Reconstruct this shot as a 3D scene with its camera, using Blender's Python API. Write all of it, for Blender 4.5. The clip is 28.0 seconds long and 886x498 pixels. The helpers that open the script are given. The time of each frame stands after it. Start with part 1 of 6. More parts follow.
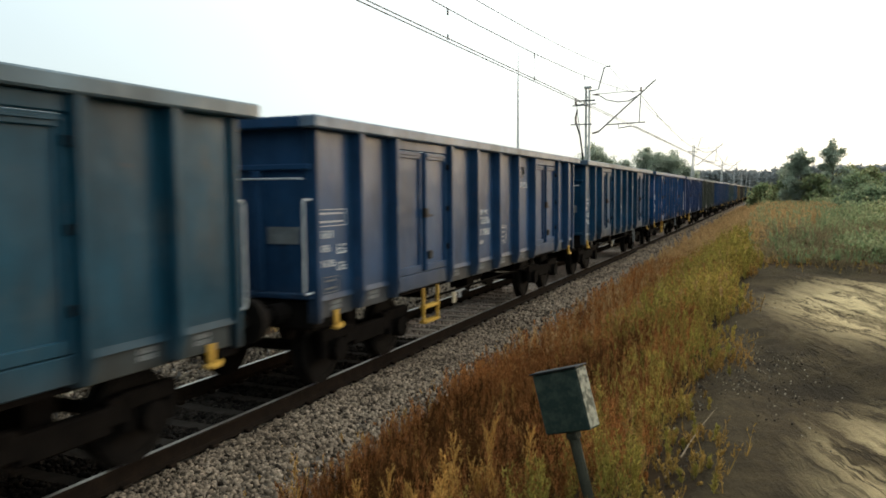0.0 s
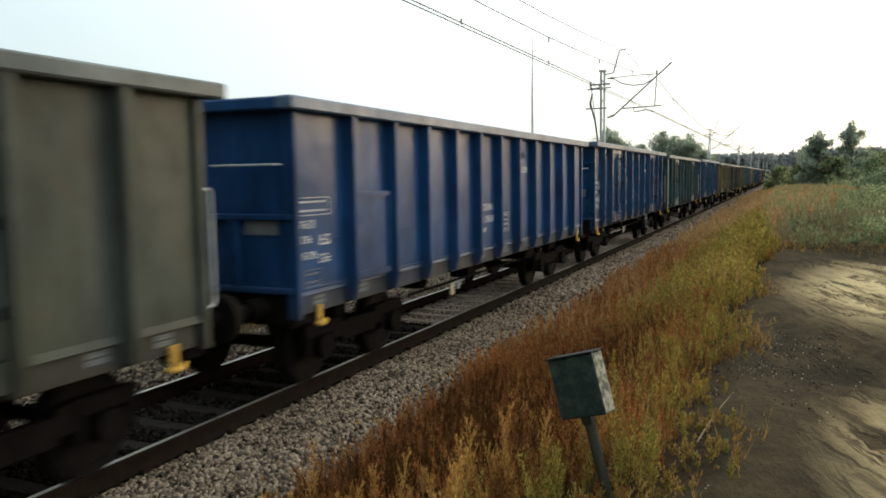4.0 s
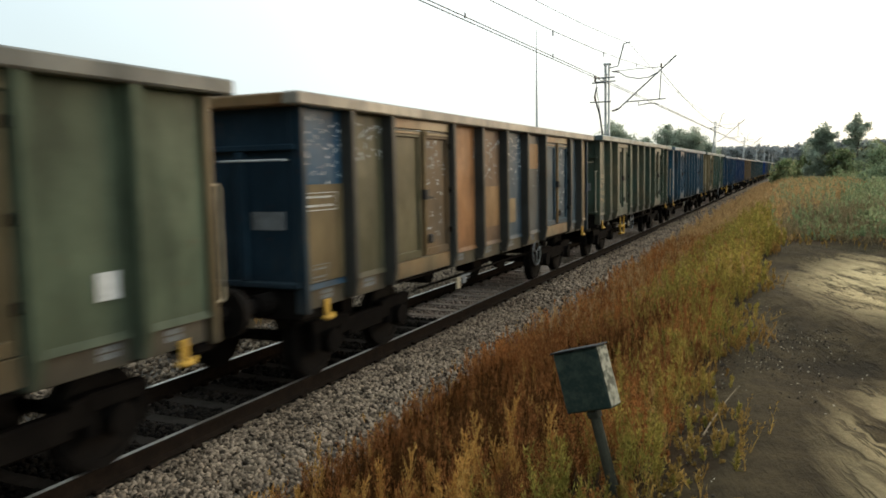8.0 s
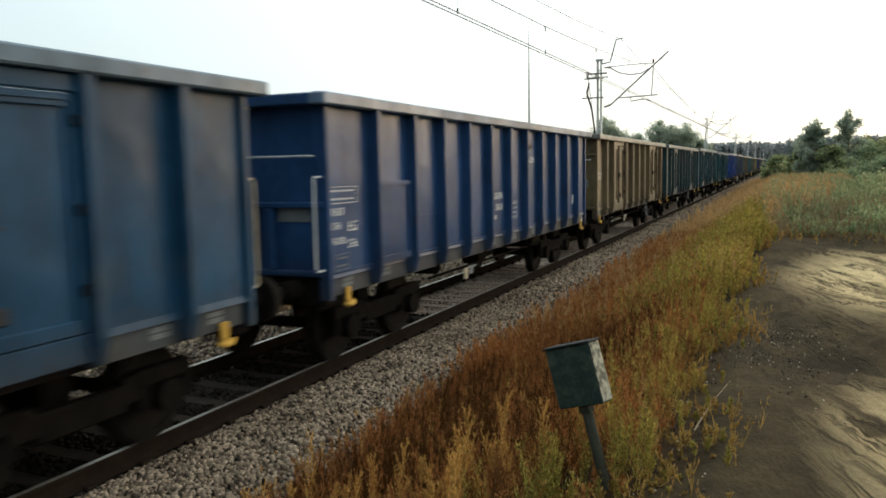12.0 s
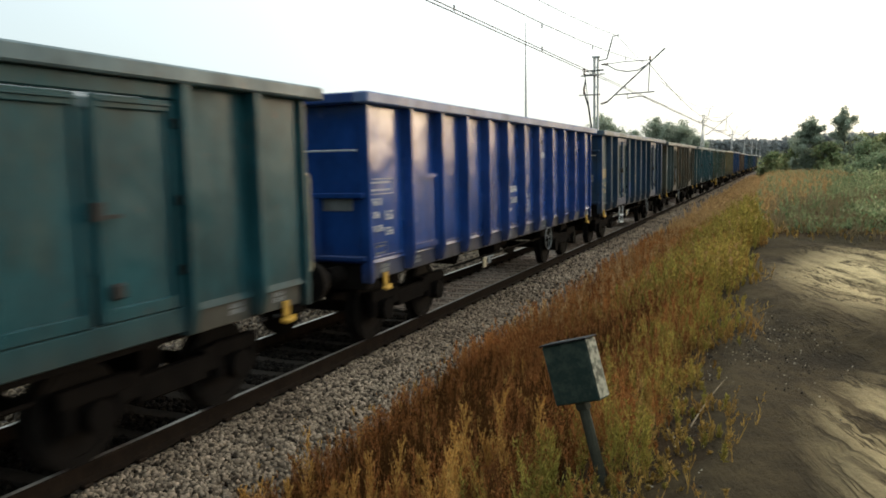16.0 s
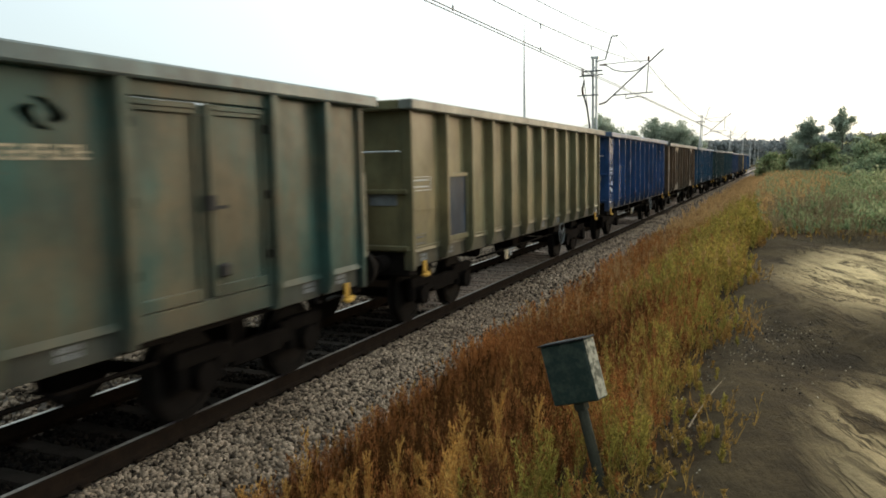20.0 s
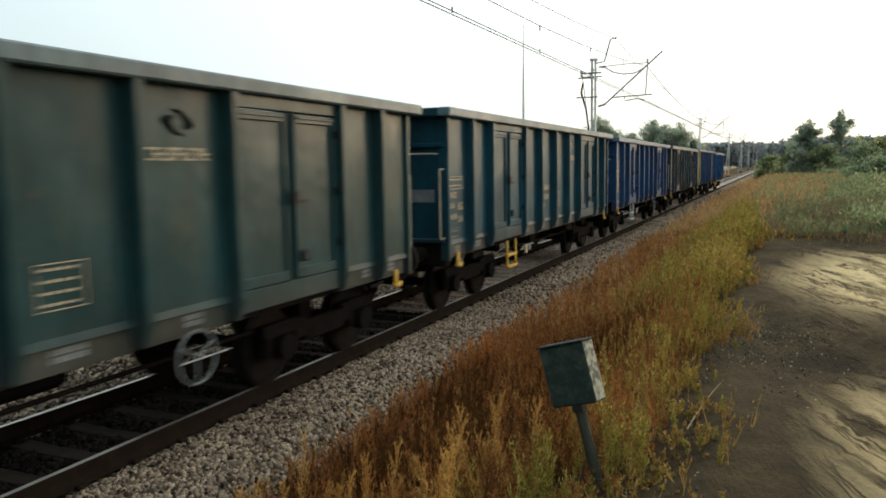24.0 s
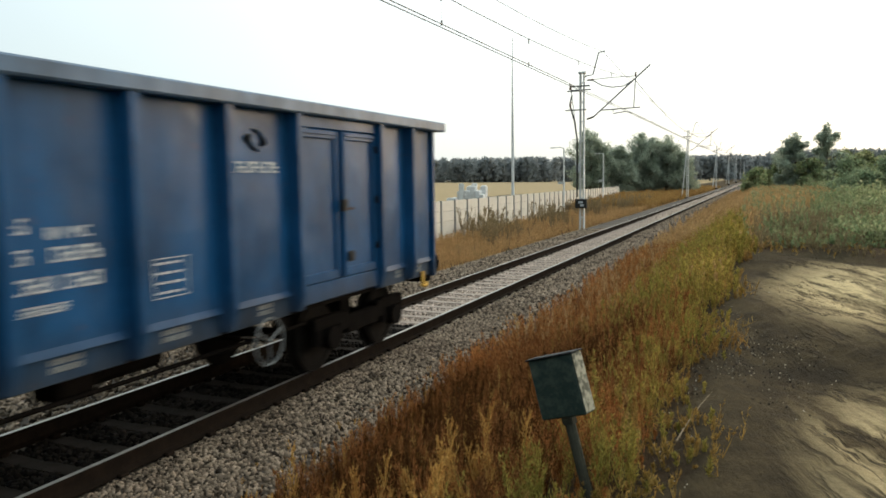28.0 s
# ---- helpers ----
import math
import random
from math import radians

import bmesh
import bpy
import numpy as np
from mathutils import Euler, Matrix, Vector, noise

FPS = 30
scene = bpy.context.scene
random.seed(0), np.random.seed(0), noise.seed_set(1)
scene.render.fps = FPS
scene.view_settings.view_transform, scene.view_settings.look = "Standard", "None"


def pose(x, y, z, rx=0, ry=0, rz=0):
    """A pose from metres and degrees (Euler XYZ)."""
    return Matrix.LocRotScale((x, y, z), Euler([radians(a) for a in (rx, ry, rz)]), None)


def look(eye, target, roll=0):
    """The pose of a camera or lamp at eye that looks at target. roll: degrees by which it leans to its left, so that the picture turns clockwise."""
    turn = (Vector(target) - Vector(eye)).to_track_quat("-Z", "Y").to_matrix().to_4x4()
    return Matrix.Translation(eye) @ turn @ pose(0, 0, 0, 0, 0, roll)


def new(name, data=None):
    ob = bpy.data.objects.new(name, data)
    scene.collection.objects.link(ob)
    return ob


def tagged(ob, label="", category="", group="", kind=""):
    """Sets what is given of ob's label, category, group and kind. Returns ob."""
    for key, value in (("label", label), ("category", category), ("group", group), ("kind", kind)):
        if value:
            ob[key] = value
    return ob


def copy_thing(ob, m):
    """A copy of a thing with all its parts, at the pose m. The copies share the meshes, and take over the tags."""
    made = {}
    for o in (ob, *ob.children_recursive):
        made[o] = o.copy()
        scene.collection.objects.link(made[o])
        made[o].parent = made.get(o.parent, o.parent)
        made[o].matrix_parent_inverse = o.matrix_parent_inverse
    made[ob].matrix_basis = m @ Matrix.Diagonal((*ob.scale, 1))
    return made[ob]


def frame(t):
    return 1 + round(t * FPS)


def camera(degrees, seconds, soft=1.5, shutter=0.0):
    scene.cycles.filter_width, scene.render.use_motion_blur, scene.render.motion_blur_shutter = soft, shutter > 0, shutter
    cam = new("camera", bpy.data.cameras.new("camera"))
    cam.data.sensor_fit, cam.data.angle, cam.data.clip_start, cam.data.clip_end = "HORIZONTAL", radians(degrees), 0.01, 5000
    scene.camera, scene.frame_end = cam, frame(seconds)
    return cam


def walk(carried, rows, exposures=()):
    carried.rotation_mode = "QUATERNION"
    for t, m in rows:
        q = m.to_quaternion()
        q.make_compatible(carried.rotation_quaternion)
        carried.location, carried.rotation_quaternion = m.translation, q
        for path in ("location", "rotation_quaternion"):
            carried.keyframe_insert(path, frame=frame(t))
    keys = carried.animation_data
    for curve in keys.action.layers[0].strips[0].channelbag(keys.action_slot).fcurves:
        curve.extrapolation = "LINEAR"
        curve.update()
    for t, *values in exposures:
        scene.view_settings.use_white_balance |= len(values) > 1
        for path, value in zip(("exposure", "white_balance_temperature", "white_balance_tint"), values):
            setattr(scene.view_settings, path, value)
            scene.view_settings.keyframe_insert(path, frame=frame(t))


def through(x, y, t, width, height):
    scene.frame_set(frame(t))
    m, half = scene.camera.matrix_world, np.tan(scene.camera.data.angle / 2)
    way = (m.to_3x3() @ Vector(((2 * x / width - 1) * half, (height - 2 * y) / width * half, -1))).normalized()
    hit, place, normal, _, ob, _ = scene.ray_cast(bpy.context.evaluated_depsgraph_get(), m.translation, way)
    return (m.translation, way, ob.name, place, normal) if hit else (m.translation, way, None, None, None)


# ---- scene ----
EX, EY, EZ = 6.115, 0.0, 2.446      # the eye, metres from the track's middle and above the rail
cam = camera(59.6, 28.0, soft=1.7, shutter=0.22)
PATH = [
    (0, pose(EX, EY, EZ, 85.84, 0.42, 22.81)),
    (0.5, pose(EX, EY, EZ, 85.44, 0.67, 22.94)),
    (1, pose(EX, EY, EZ, 85.53, 0.61, 23.40)),
    (1.5, pose(EX, EY, EZ, 85.49, 0.59, 23.55)),
    (2, pose(EX, EY, EZ, 85.17, 0.57, 23.57)),
    (2.5, pose(EX, EY, EZ, 84.99, 0.68, 23.78)),
    (4.5, pose(EX, EY, EZ, 84.60, 0.87, 23.86)),
    (5, pose(EX, EY, EZ, 84.38, 0.88, 23.74)),
    (5.5, pose(EX, EY, EZ, 84.39, 0.79, 23.59)),
    (6, pose(EX, EY, EZ, 84.42, 0.87, 23.92)),
    (6.5, pose(EX, EY, EZ, 84.58, 0.91, 23.91)),
    (7, pose(EX, EY, EZ, 84.63, 1.08, 24.23)),
    (7.5, pose(EX, EY, EZ, 84.50, 1.09, 24.21)),
    (8, pose(EX, EY, EZ, 84.40, 1.13, 24.20)),
    (8.5, pose(EX, EY, EZ, 84.10, 1.22, 23.89)),
    (9, pose(EX, EY, EZ, 84.16, 1.08, 23.76)),
    (9.5, pose(EX, EY, EZ, 84.14, 1.11, 23.76)),
    (10, pose(EX, EY, EZ, 84.02, 1.38, 23.96)),
    (10.5, pose(EX, EY, EZ, 84.06, 1.23, 23.89)),
    (11, pose(EX, EY, EZ, 84.09, 1.12, 23.79)),
    (11.5, pose(EX, EY, EZ, 84.15, 1.10, 23.72)),
    (12, pose(EX, EY, EZ, 84.08, 1.07, 23.64)),
    (12.5, pose(EX, EY, EZ, 84.17, 1.16, 23.69)),
    (14.5, pose(EX, EY, EZ, 83.75, 1.18, 23.71)),
    (15, pose(EX, EY, EZ, 83.81, 1.25, 23.61)),
    (15.5, pose(EX, EY, EZ, 83.80, 1.25, 23.54)),
    (16, pose(EX, EY, EZ, 83.86, 1.10, 23.40)),
    (16.5, pose(EX, EY, EZ, 83.89, 1.13, 23.52)),
    (17, pose(EX, EY, EZ, 84.30, 1.04, 23.66)),
    (17.5, pose(EX, EY, EZ, 84.20, 1.01, 23.48)),
    (18, pose(EX, EY, EZ, 84.01, 0.92, 23.31)),
    (18.5, pose(EX, EY, EZ, 84.05, 0.97, 23.31)),
    (19, pose(EX, EY, EZ, 83.81, 1.06, 23.31)),
    (19.5, pose(EX, EY, EZ, 83.76, 1.16, 23.33)),
    (20, pose(EX, EY, EZ, 83.87, 1.03, 23.29)),
    (20.5, pose(EX, EY, EZ, 83.69, 1.14, 23.50)),
    (21, pose(EX, EY, EZ, 83.74, 1.03, 23.46)),
    (21.5, pose(EX, EY, EZ, 83.69, 1.09, 23.58)),
    (23.5, pose(EX, EY, EZ, 83.88, 0.80, 23.08)),
    (24, pose(EX, EY, EZ, 83.98, 0.86, 23.21)),
    (24.5, pose(EX, EY, EZ, 84.74, 0.72, 22.94)),
    (25, pose(EX, EY, EZ, 85.42, 0.72, 22.86)),
    (25.5, pose(EX, EY, EZ, 84.89, 0.91, 22.68)),
    (26, pose(EX, EY, EZ, 84.86, 0.89, 22.70)),
    (26.5, pose(EX, EY, EZ, 85.00, 0.78, 22.59)),
    (27, pose(EX, EY, EZ, 84.98, 0.71, 22.45)),
    (27.5, pose(EX, EY, EZ, 85.00, 0.62, 22.42)),
    (28, pose(EX, EY, EZ, 84.86, 0.80, 22.43)),
]
walk(cam, PATH)

# ---- sky and sun ----
SUN_AZ, SUN_EL = radians(32), radians(8)      # clockwise from the track's far end
world = bpy.data.worlds.new("sky")
scene.world = world
world.use_nodes = True
wt = world.node_tree
sky = wt.nodes.new("ShaderNodeTexSky")
sky.sky_type = "NISHITA"
sky.sun_disc = False
sky.sun_elevation, sky.sun_rotation = SUN_EL, SUN_AZ
sky.air_density, sky.dust_density, sky.ozone_density = 1.0, 3.0, 1.0
# thin bright cloud over the whole sky, brighter overhead and towards the hidden sun: the clear sky shows through it
def sky_math(op, a, b, c=0.0):
    n = wt.nodes.new("ShaderNodeMath")
    n.operation = op
    for i, v in enumerate((a, b, c)):
        if isinstance(v, (int, float)):
            n.inputs[i].default_value = v
        else:
            wt.links.new(v, n.inputs[i])
    return n.outputs[0]


def sky_scaled(colour, factor):
    n = wt.nodes.new("ShaderNodeVectorMath")
    n.operation = "SCALE"
    wt.links.new(colour, n.inputs[0])
    if isinstance(factor, float):
        n.inputs["Scale"].default_value = factor
    else:
        wt.links.new(factor, n.inputs["Scale"])
    return n.outputs[0]


def sky_mix(kind, fac, a, b):
    n = wt.nodes.new("ShaderNodeMix")
    n.data_type, n.blend_type = "RGBA", kind
    if isinstance(fac, float):
        n.inputs[0].default_value = fac
    else:
        wt.links.new(fac, n.inputs[0])
    for i, v in ((6, a), (7, b)):
        if isinstance(v, tuple):
            n.inputs[i].default_value = (*v, 1)
        else:
            wt.links.new(v, n.inputs[i])
    return n.outputs[2]


toward = Vector((math.sin(SUN_AZ) * math.cos(SUN_EL), math.cos(SUN_AZ) * math.cos(SUN_EL), math.sin(SUN_EL)))
wtc, dot, up = wt.nodes.new("ShaderNodeTexCoord"), wt.nodes.new("ShaderNodeVectorMath"), wt.nodes.new("ShaderNodeSeparateXYZ")
dot.operation = "DOT_PRODUCT"
dot.inputs[1].default_value = toward
wt.links.new(wtc.outputs["Generated"], dot.inputs[0])
wt.links.new(wtc.outputs["Generated"], up.inputs[0])
sunward = sky_math("MAXIMUM", dot.outputs["Value"], 0.0)
zenith = sky_math("MULTIPLY_ADD", sky_math("MAXIMUM", up.outputs[2], 0.0), 1.5, 1.0)
veil = sky_math("MULTIPLY", zenith, sky_math("MULTIPLY_ADD", dot.outputs["Value"], 1.62, 2.08))
veil = sky_math("MULTIPLY_ADD", sky_math("POWER", sunward, 9.0), 0.8, veil)
veil = sky_math("MULTIPLY_ADD", sky_math("POWER", sunward, 90.0), 9.0, veil)
cloud_soft = wt.nodes.new("ShaderNodeTexNoise")
cloud_soft.inputs["Scale"].default_value, cloud_soft.inputs["Detail"].default_value = 2.2, 4.0
wt.links.new(wtc.outputs["Generated"], cloud_soft.inputs["Vector"])
veil = sky_math("MULTIPLY", veil, sky_math("MULTIPLY_ADD", cloud_soft.outputs["Fac"], 0.24, 0.88))
warmth = sky_math("MULTIPLY_ADD", dot.outputs["Value"], 0.85, 0.1)
hue = sky_mix("MIX", warmth, (0.82, 1.00, 1.07), (1.00, 1.015, 0.94))
hue = sky_mix("MIX", sky_math("POWER", sunward, 60.0), hue, (1.15, 0.92, 0.66))
sky_all = sky_mix("ADD", 1.0, sky_scaled(sky.outputs[0], 0.20), sky_scaled(hue, veil))
wt.links.new(sky_all, wt.nodes["Background"].inputs[0])
wt.nodes["Background"].inputs[1].default_value = 0.15
sun = new("sun", bpy.data.lights.new("sun", "SUN"))
sun.data.energy, sun.data.angle, sun.data.color = 0.30, radians(12), (1.0, 0.78, 0.55)
sun.matrix_world = look((60 * math.sin(SUN_AZ), 60 * math.cos(SUN_AZ), 60 * math.tan(SUN_EL)), (0, 0, 0))
scene.view_settings.exposure = 0.93


# ---- materials ----
def nodes_of(name):
    m = bpy.data.materials.new(name)
    m.use_nodes = True
    nt = m.node_tree
    return m, nt, nt.nodes["Principled BSDF"]


def add(nt, kind, **inputs):
    n = nt.nodes.new(kind)
    for k, v in inputs.items():
        n.inputs[k.replace("_", " ")].default_value = v
    return n


def coords(nt, scale=(1, 1, 1), space="Object"):
    tc, mp = nt.nodes.new("ShaderNodeTexCoord"), nt.nodes.new("ShaderNodeMapping")
    mp.inputs["Scale"].default_value = scale
    nt.links.new(tc.outputs[space], mp.inputs["Vector"])
    return mp


def noise_tex(nt, scale, detail=4, rough=0.6, stretch=(1, 1, 1), offset=(0, 0, 0)):
    mp, n = coords(nt, stretch), nt.nodes.new("ShaderNodeTexNoise")
    mp.inputs["Location"].default_value = offset
    n.inputs["Scale"].default_value, n.inputs["Detail"].default_value, n.inputs["Roughness"].default_value = scale, detail, rough
    nt.links.new(mp.outputs[0], n.inputs["Vector"])
    return n.outputs["Fac"]


def span(nt, value, lo, hi, a=0.0, b=1.0):
    r = nt.nodes.new("ShaderNodeMapRange")
    for i, v in enumerate((lo, hi, a, b)):
        r.inputs[i + 1].default_value = v
    nt.links.new(value, r.inputs[0])
    return r.outputs[0]


def calc(nt, op, a, b):
    n = nt.nodes.new("ShaderNodeMath")
    n.operation = op
    for i, v in enumerate((a, b)):
        if isinstance(v, (int, float)):
            n.inputs[i].default_value = v
        else:
            nt.links.new(v, n.inputs[i])
    return n.outputs[0]


def blend(nt, fac, a, b):
    n = nt.nodes.new("ShaderNodeMix")
    n.data_type = "RGBA"
    if isinstance(fac, (int, float)):
        n.inputs[0].default_value = fac
    else:
        nt.links.new(fac, n.inputs[0])
    for i, v in ((6, a), (7, b)):
        if isinstance(v, tuple):
            n.inputs[i].default_value = (*v, 1)
        else:
            nt.links.new(v, n.inputs[i])
    return n.outputs[2]


def bump(nt, bsdf, height, strength=0.3, distance=0.01):
    b = nt.nodes.new("ShaderNodeBump")
    b.inputs["Strength"].default_value, b.inputs["Distance"].default_value = strength, distance
    nt.links.new(height, b.inputs["Height"])
    nt.links.new(b.outputs[0], bsdf.inputs["Normal"])


def mottled(name, a, b, scale=3.0, rough=0.8, metal=0.0, grain=60.0, depth=0.004, lo=0.35, hi=0.65, island=0.0, stretch=(1, 1, 1), gloss=0.15):
    """Two colours in patches, fine grain over them, and relief."""
    m, nt, p = nodes_of(name)
    big, fine = noise_tex(nt, scale, 5, 0.65, stretch), noise_tex(nt, grain, 3)
    col = blend(nt, span(nt, big, lo, hi), a, b)
    col = blend(nt, span(nt, fine, 0.3, 0.7, 0.0, 0.25), col, tuple(0.45 * v for v in a))
    if island:
        geo = nt.nodes.new("ShaderNodeNewGeometry")
        hs = nt.nodes.new("ShaderNodeHueSaturation")
        nt.links.new(span(nt, geo.outputs["Random Per Island"], 0, 1, 1 - island, 1 + island), hs.inputs["Value"])
        nt.links.new(col, hs.inputs["Color"])
        col = hs.outputs[0]
    nt.links.new(col, p.inputs["Base Color"])
    nt.links.new(span(nt, fine, 0.3, 0.7, rough - 0.1, min(1.0, rough + 0.1)), p.inputs["Roughness"])
    p.inputs["Metallic"].default_value = metal
    p.inputs["Specular IOR Level"].default_value = gloss
    bump(nt, p, fine, 0.4, depth)
    return m


def wagon_paint(name, base, dust, amount, seed, gloss):
    """Old wagon paint: faded cloudy patches, dust streaks that run down, rust at the lower edge, dented sheet."""
    m, nt, p = nodes_of(name)
    base, dust = tuple(0.80 * v for v in base), tuple(0.56 * v for v in dust)
    off = (seed * 3.7, seed * 11.3, seed * 1.9)
    cloud = noise_tex(nt, 0.55, 5, 0.6, (1, 1, 1.2), off)
    streak = noise_tex(nt, 2.6, 6, 0.7, (1, 1, 0.14), off)
    fine = noise_tex(nt, 26, 5, 0.7, (1, 1, 0.6), off)
    chips = noise_tex(nt, 5.5, 8, 0.75, (1, 1, 1), off)
    mix = calc(nt, "ADD", calc(nt, "MULTIPLY", cloud, 0.6), calc(nt, "MULTIPLY", streak, 0.4))
    top = 0.66 - 0.34 * amount
    col = blend(nt, span(nt, mix, top - 0.05, top + 0.10), base, dust)
    col = blend(nt, span(nt, streak, 0.45, 0.70, 0.0, 0.50), col, tuple(0.55 * v for v in base))
    col = blend(nt, span(nt, fine, 0.35, 0.7, 0.0, 0.14), col, tuple(0.6 * a + 0.4 * b for a, b in zip(base, (0.10, 0.09, 0.075))))
    stain = noise_tex(nt, 2.1, 8, 0.72, (1, 1, 0.45), (off[1], off[2], off[0]))
    col = blend(nt, span(nt, stain, 0.52, 0.66, 0.0, 0.35 + 0.4 * amount), col, tuple(0.42 * v + 0.004 for v in base))
    rust = calc(nt, "MULTIPLY", span(nt, chips, 0.60, 0.68), 0.25 + 0.6 * amount)
    col = blend(nt, rust, col, (0.085, 0.042, 0.022))
    sep = nt.nodes.new("ShaderNodeSeparateXYZ")
    nt.links.new(coords(nt).outputs[0], sep.inputs[0])
    grime = calc(nt, "MULTIPLY", span(nt, calc(nt, "ADD", sep.outputs[2], calc(nt, "MULTIPLY", streak, 0.7)), 1.75, 1.25), 0.75)
    col = blend(nt, grime, col, (0.040, 0.036, 0.029))
    hs = nt.nodes.new("ShaderNodeHueSaturation")
    nt.links.new(span(nt, noise_tex(nt, 1.3, 6, 0.65, (1, 1, 0.7), off), 0.3, 0.7, 0.62, 1.3), hs.inputs["Value"])
    nt.links.new(col, hs.inputs["Color"])
    nt.links.new(hs.outputs[0], p.inputs["Base Color"])
    low = 0.14 if gloss > 0.15 else 0.30
    nt.links.new(span(nt, mix, 0.35, 0.65, low, low + 0.2), p.inputs["Roughness"])
    p.inputs["Specular IOR Level"].default_value = gloss
    p.inputs["Sheen Weight"].default_value = max(0.0, 0.22 * (amount - 0.12))      # a film of dust
    p.inputs["Sheen Roughness"].default_value = 0.45
    p.inputs["Sheen Tint"].default_value = (0.92, 0.86, 0.72, 1)
    dent = noise_tex(nt, 1.7, 2, 0.5, (1, 1, 1), off)
    bump(nt, p, calc(nt, "ADD", dent, calc(nt, "MULTIPLY", fine, 0.03)), 0.38, 0.06)
    return m


def leafy(name, a, b, c, scale=0.6, through=0.48, lo=0.4, hi=0.6, value=0.45):
    """Leaves and stalks: three colours by patch and by leaf, with light coming through."""
    m, nt, p = nodes_of(name)
    if "weeds" in name or "grass" in name or "brush" in name:      # autumn plants have little blue in them
        a, b, c = ((1.04 * v[0], v[1], 0.78 * v[2]) for v in (a, b, c))
    nt.nodes.remove(p)
    geo = nt.nodes.new("ShaderNodeNewGeometry")
    rnd = geo.outputs["Random Per Island"]
    col = blend(nt, span(nt, noise_tex(nt, scale, 4, 0.6), lo, hi), a, b)
    col = blend(nt, span(nt, rnd, 0.55, 1.0, 0.0, 0.8), col, c)
    hs = nt.nodes.new("ShaderNodeHueSaturation")
    nt.links.new(span(nt, calc(nt, "FRACT", calc(nt, "MULTIPLY", rnd, 7.3), 0), 0, 1, 1 - value, 1 + value), hs.inputs["Value"])
    nt.links.new(col, hs.inputs["Color"])
    d, t, mx = nt.nodes.new("ShaderNodeBsdfDiffuse"), nt.nodes.new("ShaderNodeBsdfTranslucent"), nt.nodes.new("ShaderNodeMixShader")
    for s in (d, t):
        nt.links.new(hs.outputs[0], s.inputs[0])
    mx.inputs[0].default_value = through
    nt.links.new(d.outputs[0], mx.inputs[1])
    nt.links.new(t.outputs[0], mx.inputs[2])
    nt.links.new(mx.outputs[0], nt.nodes["Material Output"].inputs[0])
    return m


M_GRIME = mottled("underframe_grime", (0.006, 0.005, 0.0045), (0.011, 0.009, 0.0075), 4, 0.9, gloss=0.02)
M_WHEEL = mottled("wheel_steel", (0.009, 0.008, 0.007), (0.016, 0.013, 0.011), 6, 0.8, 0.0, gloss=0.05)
M_WHITE = mottled("worn_white_paint", (0.62, 0.62, 0.60), (0.42, 0.42, 0.40), 14, 0.6)
M_YELLOW = mottled("worn_yellow_paint", (0.58, 0.34, 0.05), (0.42, 0.24, 0.05), 12, 0.6)
M_STENCIL = mottled("stencil_paint", (0.66, 0.67, 0.66), (0.40, 0.42, 0.43), 9, 0.7)
M_STENCIL_OLD = mottled("yellowed_stencil_paint", (0.52, 0.43, 0.29), (0.32, 0.27, 0.19), 9, 0.7)
M_FLAKE = mottled("peeled_spots", (0.55, 0.58, 0.60), (0.36, 0.38, 0.40), 9, 0.7)
M_FADED = mottled("faded_stencil_paint", (0.20, 0.21, 0.21), (0.12, 0.125, 0.125), 9, 0.7)
M_BLACK = mottled("black_paint", (0.02, 0.02, 0.02), (0.035, 0.033, 0.03), 9, 0.7)
M_RAIL = mottled("rusty_rail_side", (0.014, 0.010, 0.0075), (0.024, 0.016, 0.011), 5, 0.9, gloss=0.02)
M_RAILTOP = mottled("polished_rail_head", (0.42, 0.38, 0.33), (0.32, 0.28, 0.24), 8, 0.38, 0.8)
# near sleepers hold the train's shade in their colour, farther ones do not
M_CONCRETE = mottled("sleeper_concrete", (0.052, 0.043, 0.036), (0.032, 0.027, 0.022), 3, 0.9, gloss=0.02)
M_LITSLEEPER = mottled("lit_sleeper", (0.42, 0.34, 0.28), (0.30, 0.24, 0.195), 3, 0.9, gloss=0.02)
M_STONE = mottled("ballast_stone", (0.240, 0.182, 0.130), (0.140, 0.103, 0.072), 0.8, 0.9, island=0.9, gloss=0.05)
M_STEEL = mottled("galvanised_mast_steel", (0.74, 0.74, 0.71), (0.60, 0.60, 0.58), 3, 0.7, 0.0)
M_DARKSTEEL = mottled("dark_steel", (0.27, 0.27, 0.265), (0.20, 0.195, 0.19), 3, 0.85, 0.0, gloss=0.05)
M_WIRE = mottled("copper_wire", (0.30, 0.29, 0.28), (0.36, 0.34, 0.32), 3, 0.9, 0.0, gloss=0.02)
M_CERAMIC = mottled("brown_ceramic", (0.16, 0.10, 0.07), (0.12, 0.07, 0.05), 8, 0.3)
M_FENCE = mottled("pale_fence_concrete", (0.74, 0.68, 0.58), (0.60, 0.54, 0.45), 0.7, 0.9)
M_FENCEPOST = mottled("grey_fence_concrete", (0.30, 0.29, 0.27), (0.22, 0.21, 0.19), 2, 0.9)
M_BOX = mottled("dark_green_box_paint", (0.026, 0.042, 0.034), (0.085, 0.100, 0.075), 11, 0.6, lo=0.42, hi=0.75)
M_BOXSIDE = mottled("peeling_white_paint", (0.30, 0.28, 0.21), (0.07, 0.07, 0.05), 24, 0.7, lo=0.42, hi=0.58)
M_POST = mottled("weathered_post", (0.034, 0.036, 0.026), (0.07, 0.065, 0.045), 9, 0.8)
